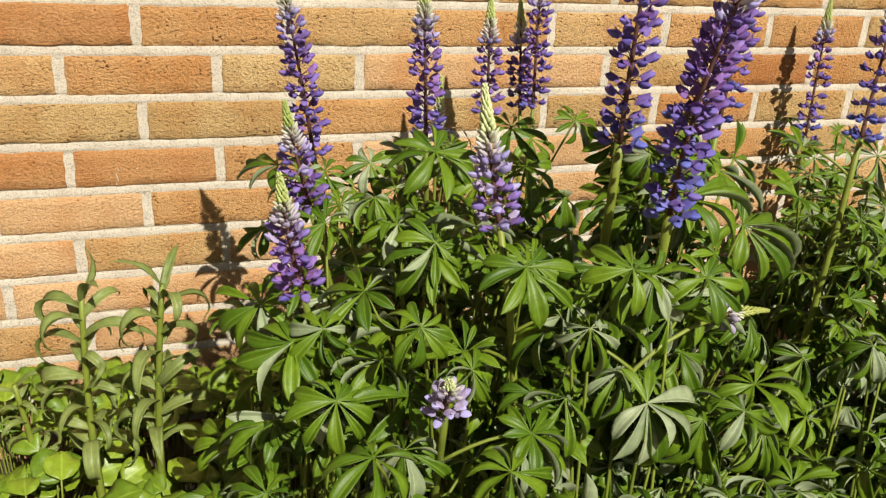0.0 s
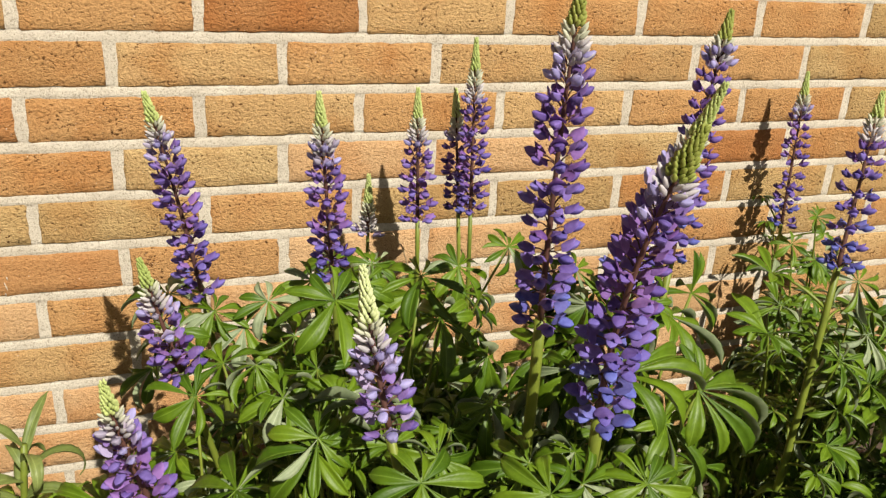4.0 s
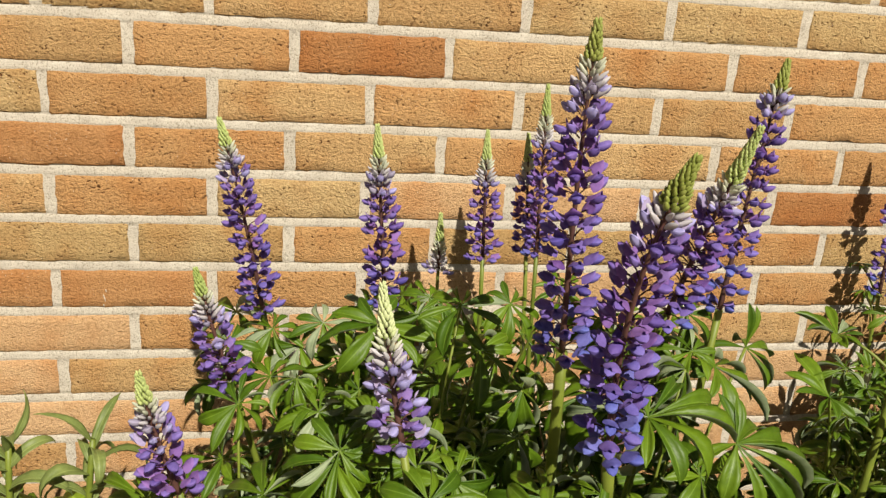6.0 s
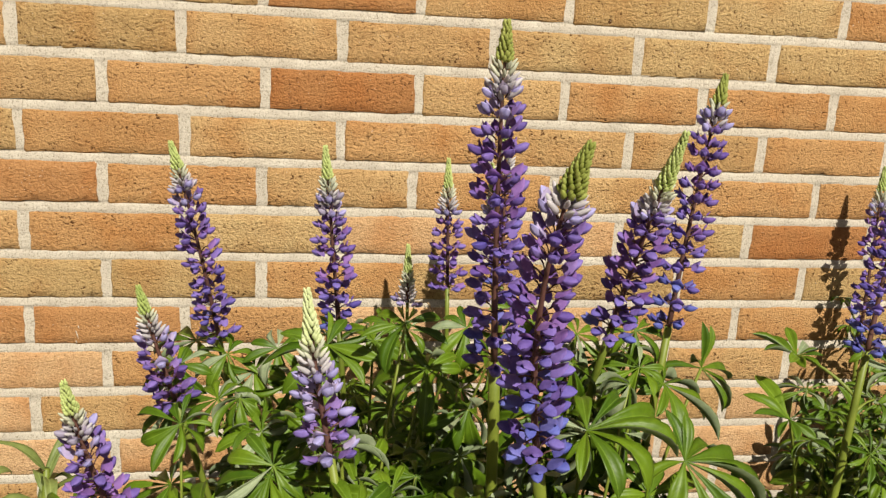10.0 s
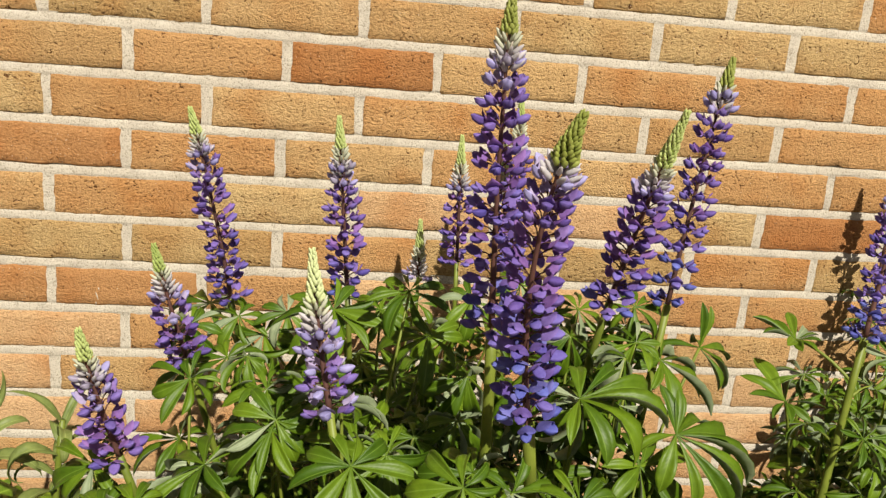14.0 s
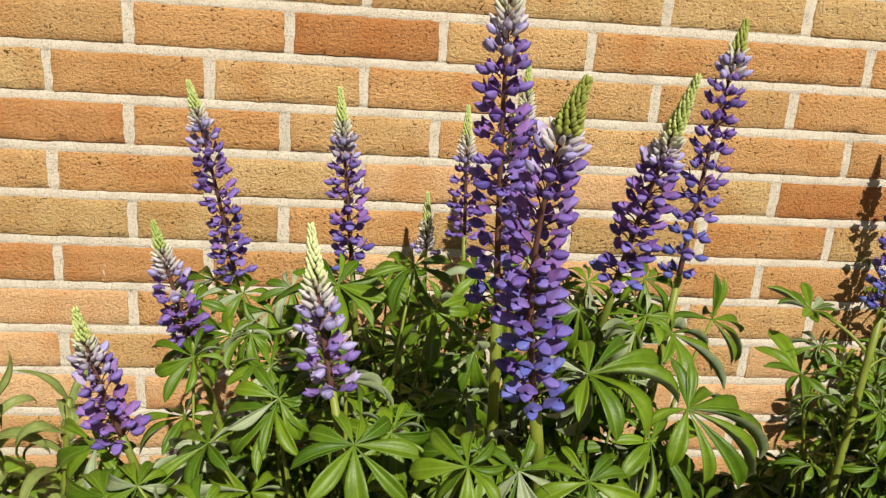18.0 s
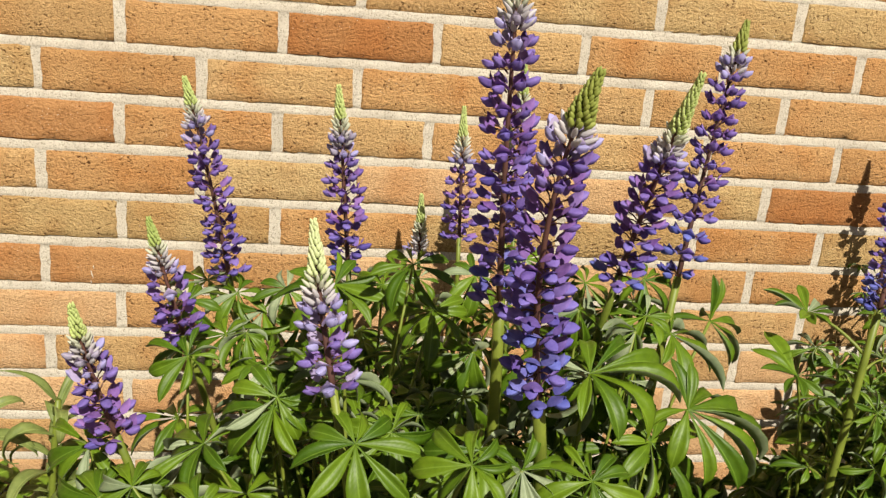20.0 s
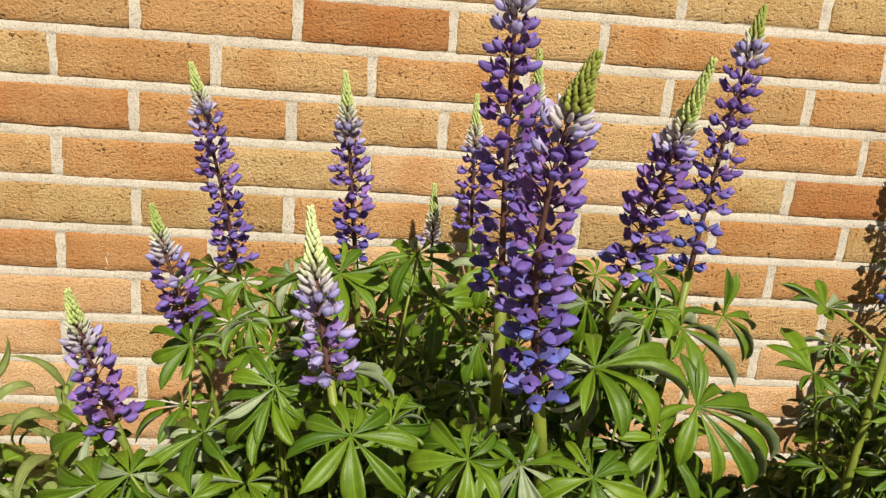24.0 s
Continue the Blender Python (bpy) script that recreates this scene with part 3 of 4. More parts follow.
def build_wall():
    wall = tagged(new("wall_north"), "tan and orange brick wall with pale mortar joints", "wall", kind="structure")
    # mortar bed behind the bricks, with the wall's thickness
    x0, x1, z0, z1 = -3.2, 4.4, -0.25, 2.75
    n, mverts, mfaces = 0, [], []
    y = 0.0085
    mverts = [(x0, y, z0), (x1, y, z0), (x1, y, z1), (x0, y, z1), (x0, 0.24, z0), (x1, 0.24, z0), (x1, 0.24, z1), (x0, 0.24, z1)]
    mfaces = [(0, 1, 2, 3), (5, 4, 7, 6), (4, 0, 3, 7), (1, 5, 6, 2), (3, 2, 6, 7), (4, 5, 1, 0)]
    child("mortar", mesh_of("mortar", mverts, mfaces, [MORTAR], False), wall, None, "pale sandy mortar")
    # bed joints struck to a slope: tucked in under the brick above, brought out over the brick below
    jv, jf, cols = [], [], 0
    steps = [x0 + 0.1 + 0.15 * k for k in range(16)] + [-0.75 + 0.009 * k for k in range(334)] + [2.27 + 0.15 * k for k in range(14)]
    profile = ((-0.9, 0.0012), (-0.55, 0.0012), (-0.46, 0.0006), (-0.22, 0.0006), (0.10, 0.0008), (0.38, 0.0013), (0.5, 0.0022), (0.6, 0.0012), (0.95, 0.0012))
    for c in range(-9, 34):
        zj = LINE + c * COURSE
        rows = [(zj + q * JOINT_H, d) for q, d in profile]
        base = len(jv)
        for x in steps:
            w = noise.noise(Vector((6 * x, 3.7 * c, 0.0)))
            for k, (z, d) in enumerate(rows):
                n2 = noise.noise(Vector((60 * x, 9.0 * c + 0.8 * k, 2.0)))
                jv.append((x, d + 0.0005 * w + (0.0007 * n2 if 1 < k < 6 else 0.0004 * n2), z + 0.0009 * w + (0.0005 * n2 if k in (2, 5) else 0)))
        m = len(profile)
        for i in range(len(steps) - 1):
            for k in range(m - 1):
                a = base + i * m + k
                jf.append((a, a + m, a + m + 1, a + 1))
            # on up behind the course to the next joint
            if c < 33:
                a, b = base + i * m + m - 1, base + len(steps) * m + i * m
                jf.append((a, a + m, b + m, b))
    child("mortar_joints", mesh_of("mortar_joints", jv, jf, [MORTAR], True), wall, None, "pale struck mortar joints")["kind"] = "stuff"
    shapes = {}
    for mi, m in enumerate(BRICK):
        for k in range(6):
            v, f = brick_mesh(k, LENGTH - JOINT_V)
            shapes[mi, k] = mesh_of("brick", v, f, [m], True)
    slide = {-1: -0.006, 0: -0.002, 1: -0.002, 2: 0.0, 3: -0.001, 4: 0.002, 5: 0.003, 6: 0.001}
    # bricks of a colour of their own, by course and place in the course
    special = {(0, 0): 4, (0, -1): 4, (0, 1): 2, (0, 4): 2, (0, 5): 2, (1, -1): 1, (1, 0): 1, (1, 1): 2, (1, 4): 2, (2, 0): 2, (2, 4): 1, (2, 5): 3, (3, -1): 4, (3, 0): 2, (3, 2): 2, (3, 4): 2, (3, 5): 2, (4, 0): 2, (4, 1): 0, (4, 2): 2, (4, 4): 0, (5, 0): 2, (5, 1): 3, (5, 2): 0, (5, 3): 2, (5, 4): 2, (6, 0): 1, (6, 4): 1, (7, 1): 4, (-1, 0): 2}
    rest_v, rest_f, rest_i = [], [], []
    for c in range(-9, 33):
        z = LINE + (c + 0.5) * COURSE
        for k in range(-15, 21):
            x = (k + 0.5 + (0.5 if c % 2 else 0.0)) * LENGTH + slide.get(c, 0.0) + brick_rng.uniform(-0.0012, 0.0012)
            if not x0 + 0.1 < x < x1 - 0.1:
                continue
            kind = special.get((c, k), brick_rng.choices((0, 1, 2, 3, 4), (46, 34, 15, 2, 3))[0])
            if 0 <= c <= 6 and -1 <= k <= 7 and (c, k) not in special:
                # more ochre to the right, partly brick colour, partly the light falling off
                kind = brick_rng.choice((1, 1, 1, 2) if k > 3 else (0, 0, 1) if c > 2 else (0, 5, 0, 1))
            if c < 0 and (c, k) not in special:
                kind = brick_rng.choice((5, 5, 5, 0))
            m = Matrix.Translation((x, brick_rng.uniform(-0.0007, 0.0007), z + brick_rng.uniform(-0.0008, 0.0008))) @ Matrix.Rotation(brick_rng.uniform(-0.003, 0.003), 4, "Y")
            shape = brick_rng.randrange(6)
            if -0.45 < x < 1.95 and -5 <= c <= 12:
                child("brick", shapes[kind, shape], wall, m)
            else:
                n = len(rest_v)
                w, h = (LENGTH - JOINT_V) / 2, (COURSE - JOINT_H) / 2
                rest_v += [m @ Vector(q) for q in ((-w, 0, -h), (w, 0, -h), (w, 0, h), (-w, 0, h), (-w, 0.06, -h), (w, 0.06, -h), (w, 0.06, h), (-w, 0.06, h))]
                rest_f += [tuple(n + q for q in f) for f in ((0, 1, 2, 3), (4, 0, 3, 7), (1, 5, 6, 2), (3, 2, 6, 7), (4, 5, 1, 0))]
                rest_i += [kind] * 5
    for x, z, h in ((0.061, 0.520, 0.013), (0.0635, 0.531, 0.005), (0.0595, 0.509, 0.004)):
        v, f = blob(0, 0, h / 2, 0.0008, 0.0008, math.pi / 2, 6, 4)
        child("nick", mesh_of("nick", v, f, [MORTAR]), wall, Matrix.Translation((x, -0.0006, z)) @ Matrix.Rotation(-0.25, 4, "Y"), "white nick in a brick")
    ob = child("far_bricks", mesh_of("far_bricks", rest_v, rest_f, BRICK, False, rest_i), wall)
    ob["kind"] = "stuff"


# ---- ground ----
SOIL_Z = 0.06


def build_ground():
    """One sheet: a flower bed along the wall; beyond it unseen ground to the horizon, coloured for warm bounce."""
    xs = [-300, -60, -12, -4] + [-3 + 0.1 * k for k in range(76)] + [6, 14, 60, 300]
    ys = [-300, -60, -14, -5, -3, -2.2, -1.7] + [-1.4 + 0.1 * k for k in range(15)] + [0.2, 1, 6, 40, 300]
    verts, faces, idx = [], [], []
    for x in xs:
        for y in ys:
            bed = 1.0 if -1.15 < y < 0.1 else 0.0
            z = (SOIL_Z if bed else 0.0) + 0.018 * bed * noise.noise(Vector((7 * x, 7 * y, 0)))
            verts.append((x, y, z))
    m = len(ys)
    for i in range(len(xs) - 1):
        for j in range(m - 1):
            a = i * m + j
            faces.append((a, a + m, a + m + 1, a + 1))
            idx.append(0 if -1.25 < ys[j] < 0.15 else 1)
    tagged(new("ground", mesh_of("ground", verts, faces, [SOIL, BOUNCE_GROUND], True, idx)), "dark garden soil beside unseen ground coloured for warm bounce", "ground", kind="structure")


build_ground()


# ---- lupines ----
def ring_leaves(seed, n, lo, hi, reach=(0.035, 0.085), radius=(0.042, 0.06), bearing=(0, 360), level=(1, 3)):
    r = random.Random(seed)
    rows = []
    for k in range(n):
        s = lo + (hi - lo) * (k + r.uniform(0.1, 0.9)) / n
        b = bearing[0] + ((k * 137.5 + r.uniform(-25, 25)) % (bearing[1] - bearing[0]))
        rows.append((s, b, r.uniform(*reach), r.uniform(*radius), r.randint(*level)))
    return rows


Z = SOIL_Z
lupine("short purple lupine leaning out at the edge of the bed", (0.36, -0.50, Z), (0.236, -0.591, 0.597), (0.216, -0.617, 0.71), (0.004, 0, 0.0), 0.96, 0.58, 0.0132, 6, BUD_LIME, 1.8, 4.4, ring_leaves(1, 5, 0.55, 0.9, bearing=(120, 330)), 0.0036, 1)
lupine("small purple lupine with a pale bud tip near the wall", (0.36, -0.42, Z), (0.265, -0.465, 0.628), (0.24, -0.48, 0.736), (0.002, 0, 0.0), 0.94, 0.58, 0.0132, 6, BUD_LIME, 2.2, 4.5, ring_leaves(2, 6, 0.5, 0.93), 0.0034, 2)
lupine("slender violet lupine leaning to one side", (0.34, -0.36, Z), (0.29, -0.345, 0.645), (0.252, -0.372, 0.843), (-0.004, 0, 0.0), 0.96, 0.76, 0.0160, 6, BUD_LIME, 0.6, 4.2, ring_leaves(3, 8, 0.5, 0.97), 0.0036, 3)
lupine("slender upright violet lupine with a pale tip", (0.43, -0.36, Z), (0.41, -0.384, 0.67), (0.393, -0.407, 0.848), (0.0, 0, 0), 0.96, 0.68, 0.0156, 6, BUD_LIME, 0.8, 4.4, ring_leaves(4, 8, 0.45, 0.95), 0.0034, 4)
lupine("short pale purple lupine with a long cream bud tip", (0.42, -0.58, Z), (0.3955, -0.646, 0.667), (0.378, -0.634, 0.782), (0.003, 0, 0), 1.0, 0.50, 0.0136, 6, BUD_CREAM, 3.5, 4.4, ring_leaves(5, 7, 0.5, 0.94), 0.0036, 5, 0.72)
lupine("tallest purple and blue lupine in the clump", (0.50, -0.55, Z), (0.5115, -0.627, 0.728), (0.494, -0.669, 0.961), (0.004, 0, 0), 1.0, 0.80, 0.0180, 6, BUD_OLIVE, 0.2, 3.9, ring_leaves(6, 8, 0.4, 0.80), 0.005, 6)
lupine("thick purple and blue lupine with a bent green tip", (0.50, -0.60, Z), (0.5295, -0.692, 0.685), (0.519, -0.768, 0.902), (0.030, 0.012, -0.012), 1.02, 0.80, 0.0168, 7, BUD_OLIVE, 0.2, 3.8, ring_leaves(7, 7, 0.4, 0.80), 0.0052, 7, 0.8)
lupine("slim lilac lupine standing close to the wall", (0.55, -0.22, Z), (0.546, -0.22, 0.66), (0.538, -0.227, 0.815), (0, 0, 0), 0.96, 0.60, 0.0158, 6, BUD_LIME, 1.2, 3.8, ring_leaves(8, 6, 0.4, 0.85), 0.0030, 8)
lupine("slim violet lupine standing close to the wall", (0.61, -0.18, Z), (0.612, -0.18, 0.653), (0.602, -0.174, 0.804), (0, 0, 0), 0.96, 0.58, 0.0158, 6, BUD_LIME, 1.2, 3.8, ring_leaves(9, 5, 0.4, 0.85), 0.0030, 9)
lupine("tall slim violet lupine close to the wall", (0.62, -0.22, Z), (0.613, -0.22, 0.666), (0.605, -0.223, 0.869), (0, 0, 0), 0.98, 0.66, 0.0158, 6, BUD_LIME, 1.0, 3.8, ring_leaves(10, 5, 0.4, 0.85), 0.0030, 10)
lupine("purple lupine leaning out with a long lime tip", (0.58, -0.50, Z), (0.625, -0.556, 0.728), (0.637, -0.625, 0.895), (0.004, 0, 0), 1.02, 0.60, 0.0165, 7, BUD_LIME, 0.8, 3.9, ring_leaves(11, 6, 0.45, 0.93), 0.0037, 11, 0.7)
lupine("tall violet lupine with widely spaced whorls leaning out", (0.66, -0.48, Z), (0.692, -0.52, 0.716), (0.721, -0.507, 0.933), (0.004, 0, 0), 0.96, 0.80, 0.0160, 6, BUD_OLIVE, 0.3, 3.5, ring_leaves(12, 5, 0.45, 0.9, bearing=(150, 330)), 0.0040, 12)
lupine("slender violet lupine close against the wall", (1.25, -0.09, Z), (1.224, -0.068, 0.554), (1.221, -0.06, 0.80), (0, 0, 0), 1.12, 0.72, 0.0180, 5, BUD_LIME, 0.6, 3.5, ring_leaves(13, 10, 0.62, 0.98, radius=(0.034, 0.046), bearing=(-150, 100)), 0.0032, 13)
lupine("blue lupine on a thick green stem", (0.90, -0.47, Z), (0.893, -0.515, 0.69), (0.912, -0.50, 0.86), (0, 0, 0), 1.0, 0.72, 0.0180, 6, BUD_LIME, 0.0, 2.2, ring_leaves(14, 20, 0.42, 0.93, reach=(0.018, 0.06), radius=(0.028, 0.042), bearing=(-120, 140), level=(0, 3)), 0.0042, 14)
lupine("small green lupine spike still in bud", (0.52, -0.14, Z), (0.511, -0.12, 0.609), (0.507, -0.135, 0.689), (0, 0, 0), 1.1, 0.02, 0.013, 5, BUD_LIME, 4, 5, ring_leaves(15, 5, 0.5, 0.95), 0.0026, 15, 0.55)
lupine("low pale lilac lupine just opening at the front", (0.33, -0.66, Z), (0.318, -0.755, 0.563), (0.316, -0.765, 0.595), (0, 0, 0), 0.82, 0.52, 0.010, 7, BUD_CREAM, 3.7, 4.6, ring_leaves(16, 6, 0.5, 0.9), 0.0034, 16)


lupine("low greenish white lupine spike lying over sideways", (0.60, -0.66, Z), (0.608, -0.690, 0.580), (0.664, -0.680, 0.574), (0, 0, -0.004), 0.75, 0.03, 0.010, 7, BUD_OLIVE, 5, 5, ring_leaves(17, 4, 0.5, 0.85, bearing=(20, 160)), 0.0022, 17, 0.78)


# ---- leafy lupine clumps without flowers ----
def leafy_clump(label, foot, spots, seed, extra=0, area=None, deep=0, slim=False, pale=None):
    """Basal leaves on long petioles. spots: rows of hub x, y, z, radius, bearing of the longest leaflet, droop level
    and, where it is known, the share of leaflets silvery on top, as undersides and as painted sheen."""
    r = random.Random(seed)
    foot = Vector(foot)
    plant = new("leafy_lupine")
    plant.location = foot
    tagged(plant, label, "lupine foliage", "leafy lupine clumps")
    rows = list(spots)
    for k in range(extra):
        cx, cy, rx, ry, top, fall = area
        a, q = r.uniform(0, 2 * math.pi), math.sqrt(r.random())
        x, y = cx + rx * q * math.cos(a), cy + ry * q * math.sin(a)
        z = top - fall * q * q - 0.22 * r.random() ** 1.6
        rows.append((x, y, z, r.uniform(0.036, 0.06), math.degrees(math.atan2(y - cy, x - cx)), r.randint(1, 4) if z > 0.56 else r.randint(3, 5)))
    for k in range(deep):
        cx, cy, rx, ry, top, fall = area
        a, q = r.uniform(0, 2 * math.pi), math.sqrt(r.random())
        hub = Vector((cx + 1.1 * rx * q * math.cos(a), cy + 1.1 * ry * q * math.sin(a), 0))
        hub.z = SOIL_Z + 0.08 + (top - fall * q * q - 0.12 - SOIL_Z) * r.random() ** 0.7
        z = r.uniform(0.042, 0.066)
        up = Vector((r.uniform(-0.5, 0.5), r.uniform(-0.8, 0.2), 1)).normalized()
        m = Matrix.Translation(hub - foot) @ frame_of((math.cos(a), math.sin(a), 0), up) @ Matrix.Diagonal((z, z, z, 1))
        child("leaf", PALM[r.randrange(10)], plant, m)
    for x, y, z, radius, bearing, level, *silver in rows:
        hub = Vector((x, y, z))
        b = radians(bearing)
        out = Vector((math.cos(b), math.sin(b), 0))
        low = foot + Vector((r.uniform(-0.05, 0.05), r.uniform(-0.04, 0.04), 0))
        start = low.lerp(hub, 0.04)
        normal = Vector((0, 0, 1)) + out * r.uniform(0.15, 0.7) + Vector((r.uniform(-0.2, 0.3), r.uniform(-0.85, -0.15) if z > 0.56 else r.uniform(-0.4, 0.1), 0))
        palmate_leaf(plant, foot, start, hub, normal, out, radius, r.choice((8, 9, 9, 10)), level, 1.0, silver[0] if silver else pale, slim)
    return plant


front_clump = leafy_clump("dense clump of dark green lupine leaves at the front", (0.42, -0.56, Z), (
    (0.300, -0.45, 0.622, 0.044, 250, 2), (0.353, -0.60, 0.625, 0.048, 215, 2),
    (0.280, -0.492, 0.534, 0.034, 280, 3, 0.5), (0.482, -0.50, 0.670, 0.056, 190, 3), (0.462, -0.50, 0.712, 0.044, 260, 2), (0.503, -0.57, 0.622, 0.052, 300, 4, 0.0), (0.515, -0.53, 0.645, 0.050, 280, 4), (0.470, -0.52, 0.600, 0.055, 220, 4, 0.0), (0.500, -0.48, 0.580, 0.055, 290, 4), (0.498, -0.60, 0.560, 0.052, 280, 4), (0.520, -0.46, 0.560, 0.055, 300, 3), (0.45, -0.46, 0.58, 0.055, 230, 3), (0.484, -0.72, 0.650, 0.045, 200, 2, 0.0),
    (0.441, -0.62, 0.617, 0.050, 270, 2, 0.0), (0.351, -0.72, 0.574, 0.036, 300, 3), (0.355, -0.80, 0.534, 0.050, 290, 3),
    (0.323, -0.50, 0.645, 0.038, 200, 4, 0.1), (0.342, -0.52, 0.623, 0.038, 200, 2, 0.1), (0.381, -0.46, 0.611, 0.041, 250, 2, 0.1), (0.355, -0.60, 0.635, 0.044, 250, 2, 0.1), (0.388, -0.52, 0.616, 0.044, 250, 3, 0.1), (0.489, -0.48, 0.615, 0.038, 230, 4, 0.1), (0.466, -0.58, 0.611, 0.037, 290, 3, 0.1), (0.367, -0.42, 0.626, 0.045, 290, 3, 0.2), (0.440, -0.62, 0.601, 0.038, 270, 3, 0.1),
    (0.313, -0.70, 0.606, 0.040, 230, 3), (0.256, -0.78, 0.550, 0.048, 240, 3)), 21, 44, (0.42, -0.58, 0.20, 0.24, 0.64, 0.10), 70)
middle_clump = leafy_clump("dense clump of drooping lupine leaves in the middle of the bed", (0.60, -0.55, Z), (
    (0.610, -0.58, 0.652, 0.056, 320, 4), (0.636, -0.58, 0.688, 0.052, 330, 5), (0.600, -0.54, 0.690, 0.046, 300, 4), (0.662, -0.52, 0.712, 0.040, 280, 3), (0.585, -0.56, 0.640, 0.054, 250, 4), (0.625, -0.52, 0.650, 0.056, 310, 4), (0.655, -0.54, 0.640, 0.054, 330, 5), (0.600, -0.50, 0.610, 0.056, 290, 3), (0.640, -0.50, 0.590, 0.056, 300, 4), (0.57, -0.60, 0.585, 0.052, 260, 4), (0.68, -0.56, 0.58, 0.052, 320, 4), (0.591, -0.62, 0.665, 0.058, 330, 5), (0.640, -0.57, 0.640, 0.052, 300, 4), (0.560, -0.66, 0.600, 0.050, 260, 4), (0.615, -0.66, 0.585, 0.052, 290, 5), (0.66, -0.66, 0.560, 0.050, 310, 4), (0.656, -0.55, 0.690, 0.036, 200, 2),
    (0.572, -0.70, 0.626, 0.048, 250, 2), (0.526, -0.62, 0.595, 0.050, 280, 5, 0.0), (0.530, -0.74, 0.520, 0.066, 285, 5),
    (0.629, -0.60, 0.583, 0.050, 300, 5), 
    (0.630, -0.460, 0.687, 0.042, 280, 3), (0.653, -0.460, 0.662, 0.046, 310, 3), (0.612, -0.480, 0.660, 0.046, 260, 4), (0.620, -0.500, 0.635, 0.050, 280, 4), (0.687, -0.440, 0.664, 0.040, 320, 2), (0.644, -0.480, 0.638, 0.050, 300, 4), (0.612, -0.450, 0.677, 0.042, 240, 3), (0.660, -0.400, 0.629, 0.046, 280, 3)), 22, 32, (0.60, -0.58, 0.15, 0.22, 0.62, 0.14), 60, False, 0.17)
leafy_clump("clump of lupine leaves against the wall", (0.47, -0.24, Z), (
    (0.503, -0.20, 0.598, 0.040, 250, 2), (0.448, -0.35, 0.640, 0.044, 270, 2), (0.327, -0.37, 0.615, 0.044, 260, 2),
    (0.300, -0.36, 0.630, 0.040, 250, 2), (0.350, -0.37, 0.640, 0.042, 280, 2), (0.40, -0.33, 0.640, 0.044, 260, 2), (0.54, -0.38, 0.665, 0.044, 270, 2),
    (0.585, -0.40, 0.690, 0.040, 300, 2), (0.47, -0.30, 0.640, 0.042, 240, 3)), 23, 24, (0.47, -0.26, 0.20, 0.14, 0.58, 0.10), 50)
stem_clump = leafy_clump("dark green lupine leaves round a thick stem", (0.92, -0.45, Z), (
    (0.941, -0.50, 0.663, 0.042, 250, 2), (0.923, -0.49, 0.595, 0.040, 230, 3), (0.972, -0.50, 0.597, 0.045, 290, 3), (0.955, -0.50, 0.537, 0.050, 270, 4), (0.856, -0.49, 0.640, 0.034, 160, 2),
    (0.890, -0.42, 0.469, 0.036, 250, 1, 0.1), (0.900, -0.46, 0.475, 0.036, 280, 2, 0.1), (0.876, -0.40, 0.432, 0.036, 230, 1, 0.1), (0.928, -0.46, 0.491, 0.036, 300, 2, 0.1), (0.950, -0.46, 0.518, 0.036, 270, 1, 0.1), (0.893, -0.545, 0.600, 0.036, 280, 1), (0.900, -0.550, 0.545, 0.036, 250, 2), (0.935, -0.550, 0.570, 0.034, 300, 1),
    (0.935, -0.42, 0.591, 0.048, 200, 2), (1.03, -0.50, 0.400, 0.050, 270, 2)), 24, 42, (1.01, -0.46, 0.12, 0.16, 0.61, 0.14), 110, True)
leafy_clump("low lupine leaves in the shade at the foot of the wall", (0.80, -0.32, Z), (
    (0.736, -0.55, 0.506, 0.048, 280, 3),), 25, 20, (0.84, -0.34, 0.28, 0.2, 0.36, 0.06), 60)
wall_clump = leafy_clump("lupine leaves under the slender stem by the wall", (1.24, -0.14, Z), ((1.205, -0.12, 0.539, 0.036, 220, 1), (1.243, -0.12, 0.583, 0.032, 300, 1), (1.250, -0.12, 0.500, 0.042, 300, 2)), 26, 16, (1.36, -0.16, 0.15, 0.11, 0.50, 0.10), 34)
leafy_clump("lupine leaves at the edge of the bed", (0.24, -0.56, Z), (
    (0.205, -0.55, 0.565, 0.050, 190, 2), (0.274, -0.50, 0.622, 0.042, 200, 2), (0.250, -0.60, 0.550, 0.046, 230, 2),
    (0.198, -0.50, 0.528, 0.042, 200, 2), (0.285, -0.54, 0.500, 0.050, 250, 3), (0.265, -0.52, 0.470, 0.050, 230, 3), (0.300, -0.50, 0.520, 0.050, 270, 2), (0.260, -0.57, 0.490, 0.048, 260, 2),
    (0.290, -0.58, 0.455, 0.050, 250, 3), (0.300, -0.54, 0.440, 0.050, 280, 4), (0.240, -0.55, 0.440, 0.046, 220, 4), (0.250, -0.68, 0.535, 0.048, 250, 3), (0.189, -0.70, 0.470, 0.046, 240, 3)), 27, 14, (0.24, -0.60, 0.10, 0.18, 0.52, 0.14), 30)


